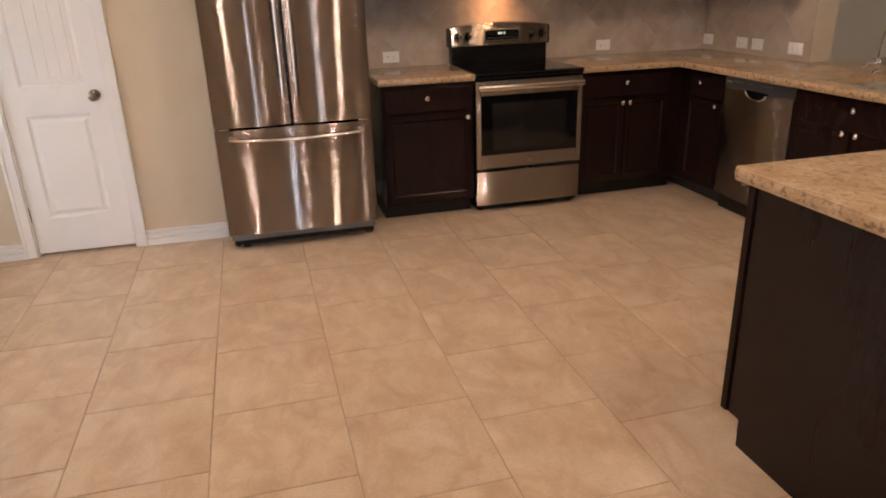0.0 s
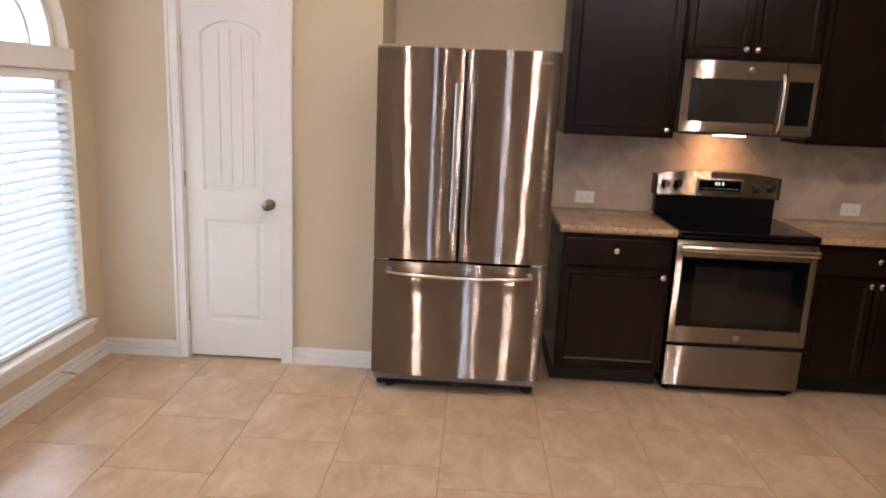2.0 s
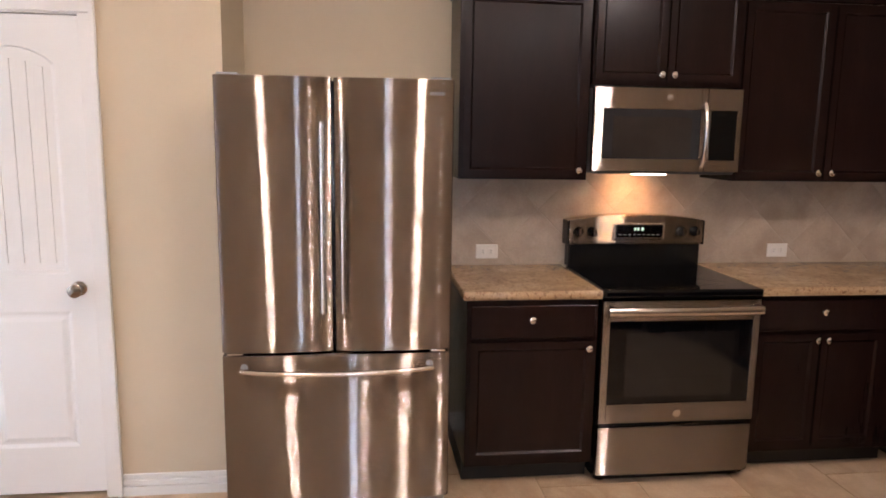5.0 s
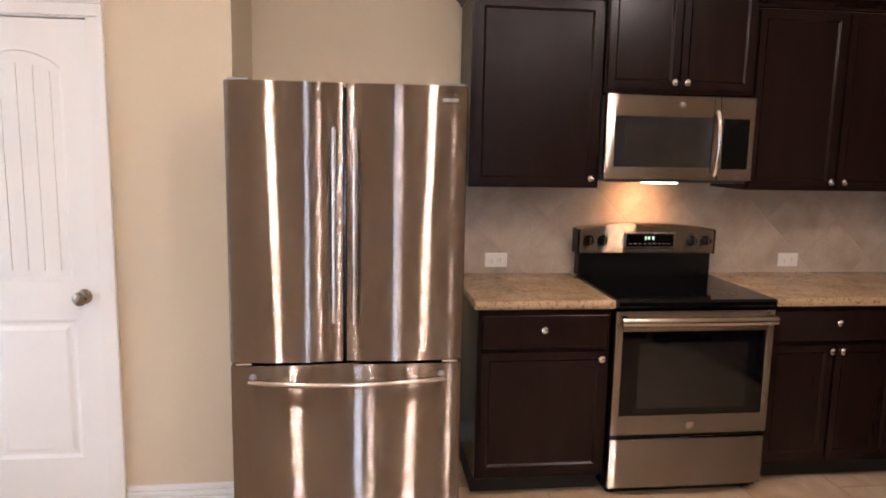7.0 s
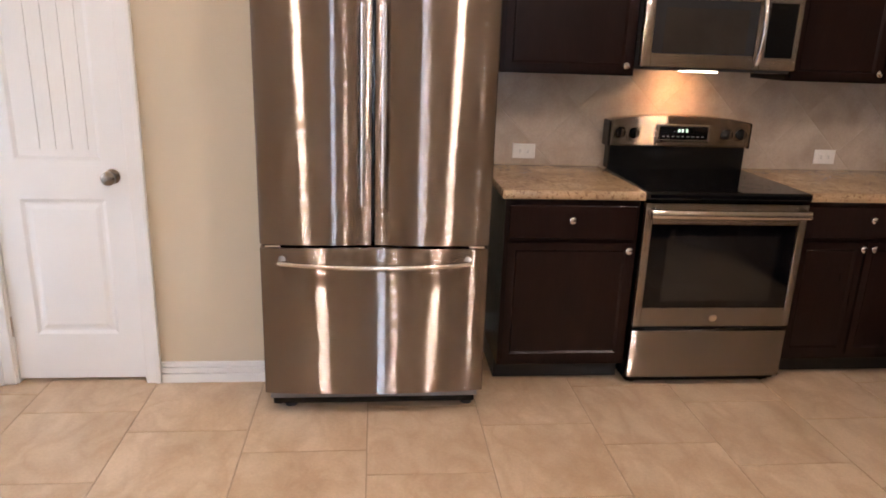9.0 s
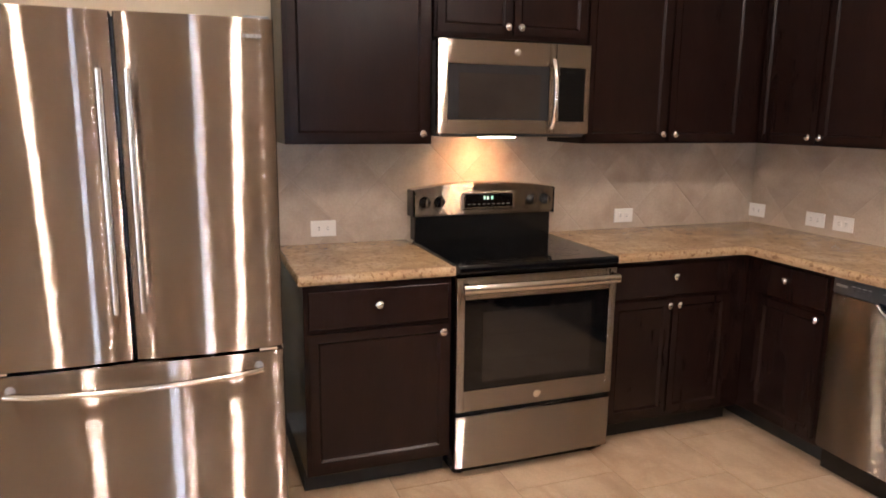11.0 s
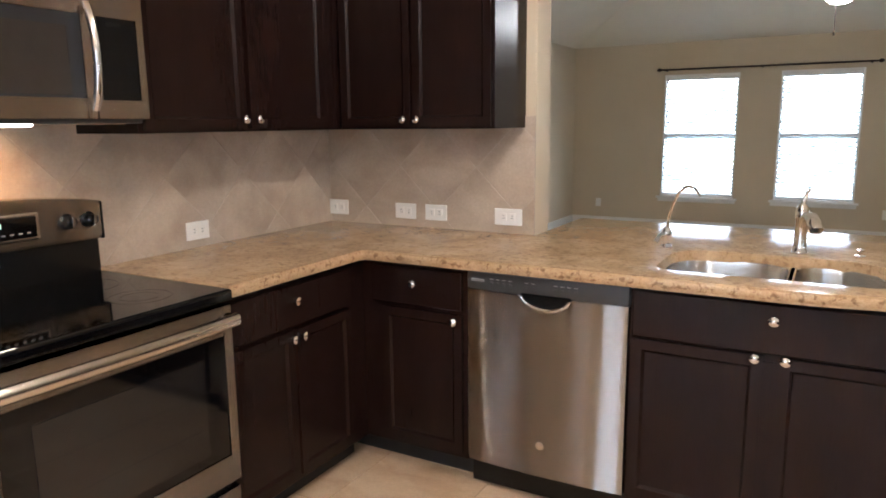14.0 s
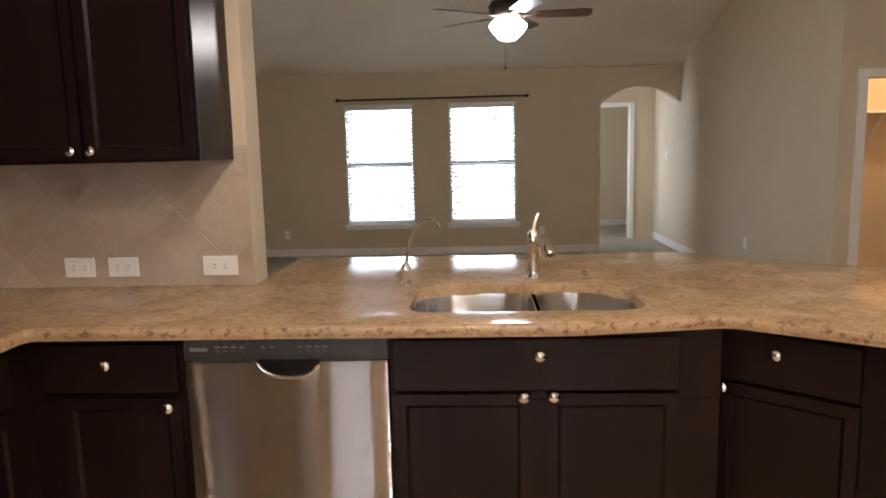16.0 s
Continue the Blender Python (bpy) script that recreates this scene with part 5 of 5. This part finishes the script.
def dishwasher():
    W = 0.615
    d = thing("dishwasher", "stainless dishwasher with dark control strip", "dishwasher", (2.842, 3.697, 0), -90)
    part("tub", one_box(0.004, W - 0.004, 0.04, 0.62, 0.10, 0.872), DARKGREY, d)
    bm = bmesh.new()
    bowed(bm, 0.0, W, 0.118, 0.808, 0.0, 0.011, 0.04)
    door = part("door", bm, STEEL_LIGHT, d, "brushed steel dishwasher door", True)
    bm = bmesh.new()
    bowed(bm, 0.0, W, 0.811, 0.878, 0.0, 0.012, 0.04)
    strip = part("control_strip", bm, DARKGREY, d, "dark grey control strip", True)
    for x in (0.10, 0.125, 0.15, 0.175, 0.24, 0.265, 0.35, 0.375, 0.40, 0.425):
        part("print_mark", one_box(x, x + 0.014, -0.0128, -0.004, 0.854, 0.857), MARK, strip)
        part("button", one_box(x, x + 0.012, -0.0128, -0.003, 0.838, 0.845, bevel=0.001), DARKGREY, strip)
    part("brand_mark", one_box(0.022, 0.075, -0.0070, 0.001, 0.842, 0.852), MARK, strip)
    # pocket handle: dark scoop with a curved bright lip
    sc = bmesh.new()
    n = 14
    arc = [(0.228 + 0.185 * i / n, 0.806 - 0.042 * math.sin(math.pi * i / n) ** 0.55) for i in range(n + 1)]
    prism(sc, arc + [(0.413, 0.818), (0.228, 0.818)], -0.016, 0.0, "XZ")
    part("pocket", sc, BLACK, door, "black pocket handle recess")
    lp = bmesh.new()
    sweep(lp, [(x, -0.018, z) for x, z in arc], 0.007, 10)
    part("handle_lip", lp, CHROME, door, "curved polished handle lip", True)
    lg = bmesh.new()
    lathe(lg, [(0.016, 0.0), (0.016, -0.006), (0.011, -0.007)], 20, "Y", (W / 2, -0.010, 0.245))
    part("badge", lg, NICKEL, door, "small round metal badge", True)
    part("toe_panel", one_box(0.0, W, 0.05, 0.075, 0.006, 0.115), BLACK, d, "black toe panel")


dishwasher()

# wall outlets above the worktops
for x, z in ((0.891, 1.0), (2.539, 1.0)):
    wall_plate("kitchen_outlet", (x, YB - 0.012, z), 0, 0.118, 0.075, "white horizontal wall outlet on the tiled backsplash", "outlet", "duplex_wide")
for y, w in ((4.74, 0.118), (4.333, 0.118), (4.162, 0.118), (3.786, 0.135)):
    wall_plate("kitchen_outlet", (XR - 0.012, y, 1.005), -90, w, 0.075, "white horizontal wall outlet on the tiled backsplash", "outlet", "duplex_wide")

# recessed ceiling lights
CANS = [(0.45, 0.3), (1.90, 0.7), (-0.45, 2.62), (0.78, 2.62), (2.02, 2.75)]
for x, y in CANS:
    d = thing("ceiling_downlight", "white recessed ceiling light, lit warm", "ceiling light", (x, y, ZC), 0, "kitchen downlights")
    bm = bmesh.new()
    lathe(bm, [(0.075, -0.001), (0.095, -0.001), (0.095, -0.008), (0.078, -0.010)], 24)
    part("trim_ring", bm, TRIM, d, "", True)
    bm = bmesh.new()
    lathe(bm, [(0.070, -0.0102), (0.066, -0.022), (0.045, -0.034), (0.010, -0.040)], 24)
    part("lens", bm, CANGLOW, d, "lit warm domed lens", True)
    point_lamp("downlight_lamp", (x, y, ZC - 0.095), 0.05, CAN_POWER, WARM)
    area_lamp("downlight_beam", look((x, y, ZC - 0.045), (x, y + 0.0001, 0)), 0.13, 0.13, CAN_POWER * 0.6, WARM, "DISK")


# ---- tiles, piece by piece ----
def clip(poly, x0, x1, y0, y1):
    """Cut a convex outline to a rectangle."""
    for axis, lim, keep in ((0, x0, 1), (0, x1, -1), (1, y0, 1), (1, y1, -1)):
        out = []
        for i, p in enumerate(poly):
            q = poly[i - 1]
            ip, iq = keep * (p[axis] - lim) >= 0, keep * (q[axis] - lim) >= 0
            if ip != iq:
                t = (lim - q[axis]) / (p[axis] - q[axis])
                out.append((q[0] + t * (p[0] - q[0]), q[1] + t * (p[1] - q[1])))
            if ip:
                out.append(p)
        poly = out
        if len(poly) < 3:
            return []
    return poly


def tile_mesh(poly, th=0.008, edge=0.0025):
    """A tile with a small bevelled edge, its face at z = th."""
    cx = sum(p[0] for p in poly) / len(poly)
    cy = sum(p[1] for p in poly) / len(poly)
    size = max(math.dist(p, (cx, cy)) for p in poly)
    s = 1 - edge / max(size, 0.02) * 1.4
    rings = [[(x, y, 0.0) for x, y in poly], [(x, y, th - edge * 0.6) for x, y in poly], [(cx + (x - cx) * s, cy + (y - cy) * s, th) for x, y in poly]]
    n = len(poly)
    verts = [v for r in rings for v in r]
    faces = [tuple(range(2 * n, 3 * n))]
    for k in (0, 1):
        faces += [(k * n + i, k * n + (i + 1) % n, (k + 1) * n + (i + 1) % n, (k + 1) * n + i) for i in range(n)]
    me = bpy.data.meshes.new("tile")
    me.from_pydata(verts, [], faces)
    me.update()
    return me


def backsplash(name, m, w, h, top_cut, label, side=0.292, shift=0.06):
    """Diagonal stone tiles on a wall rectangle w by h, laid in the local xy plane."""
    root = tagged(new(name), label, "backsplash", "", "structure")
    root.matrix_basis = m
    part("grout_bed", one_box(0, w, 0, h, 0.0, 0.0088), BACKGROUT, root)
    r = side / math.sqrt(2)
    g = 0.0018
    k = 0
    for i in range(-2, int(w / (2 * r)) + 3):
        for j in range(-2, int(h / r) + 3):
            cx, cy = shift + 2 * r * i + (r if j % 2 else 0), h - 0.02 - r * j
            poly = clip([(cx + r - g, cy), (cx, cy + r - g), (cx - r + g, cy), (cx, cy - r + g)], 0.001, w - 0.001, 0.001, h - 0.001)
            if len(poly) >= 3:
                area = abs(sum(poly[a - 1][0] * p[1] - p[0] * poly[a - 1][1] for a, p in enumerate(poly))) / 2
                if area > 0.0006:
                    me = tile_mesh(poly, 0.010, 0.002)
                    me.materials.append(BACKTILE)
                    t = new("tile", me)
                    t.parent = root
    return root


ROTN = Matrix(((1, 0, 0), (0, 0, -1), (0, 1, 0))).to_4x4()
backsplash("backsplash_north", Matrix.Translation((0.690, YB, CT0)) @ ROTN, XR - 0.690, UZ0 + 0.05 - CT0, None, "diagonal beige stone tile backsplash behind the range")
ROTE = Matrix(((0, 0, -1), (-1, 0, 0), (0, 1, 0))).to_4x4()
backsplash("backsplash_east", Matrix.Translation((XR, YB - 0.011, CT0)) @ ROTE, YB - 0.011 - YCOL, UZ0 + 0.05 - CT0, None, "diagonal beige stone tile backsplash beside the sink", shift=0.02)

# floor tiles
PX, PY, GX = 0.473, 0.493, 0.0022
k0 = int(math.floor((XL - 0.100) / PX))
for k in range(k0, 8):
    xa, xb = max(0.100 + PX * k, XL), min(0.100 + PX * (k + 1), XEND)
    if xb - xa < 0.02:
        continue
    base = 2.48 - 0.164 * k
    j0 = int(math.floor((-3.0 - base) / PY))
    for j in range(j0, j0 + 19):
        ya, yb = max(base + PY * j, -3.0), min(base + PY * (j + 1), YB)
        if yb - ya < 0.02:
            continue
        w, h = (xb - xa) / 2 - GX, (yb - ya) / 2 - GX
        me = tile_mesh([(-w, -h), (w, -h), (w, h), (-w, h)], 0.0075, 0.0018)
        me.materials.append(FLOORTILE)
        t = new("tile", me)
        t.parent = floor
        t.location = ((xa + xb) / 2, (ya + yb) / 2, -0.0075)
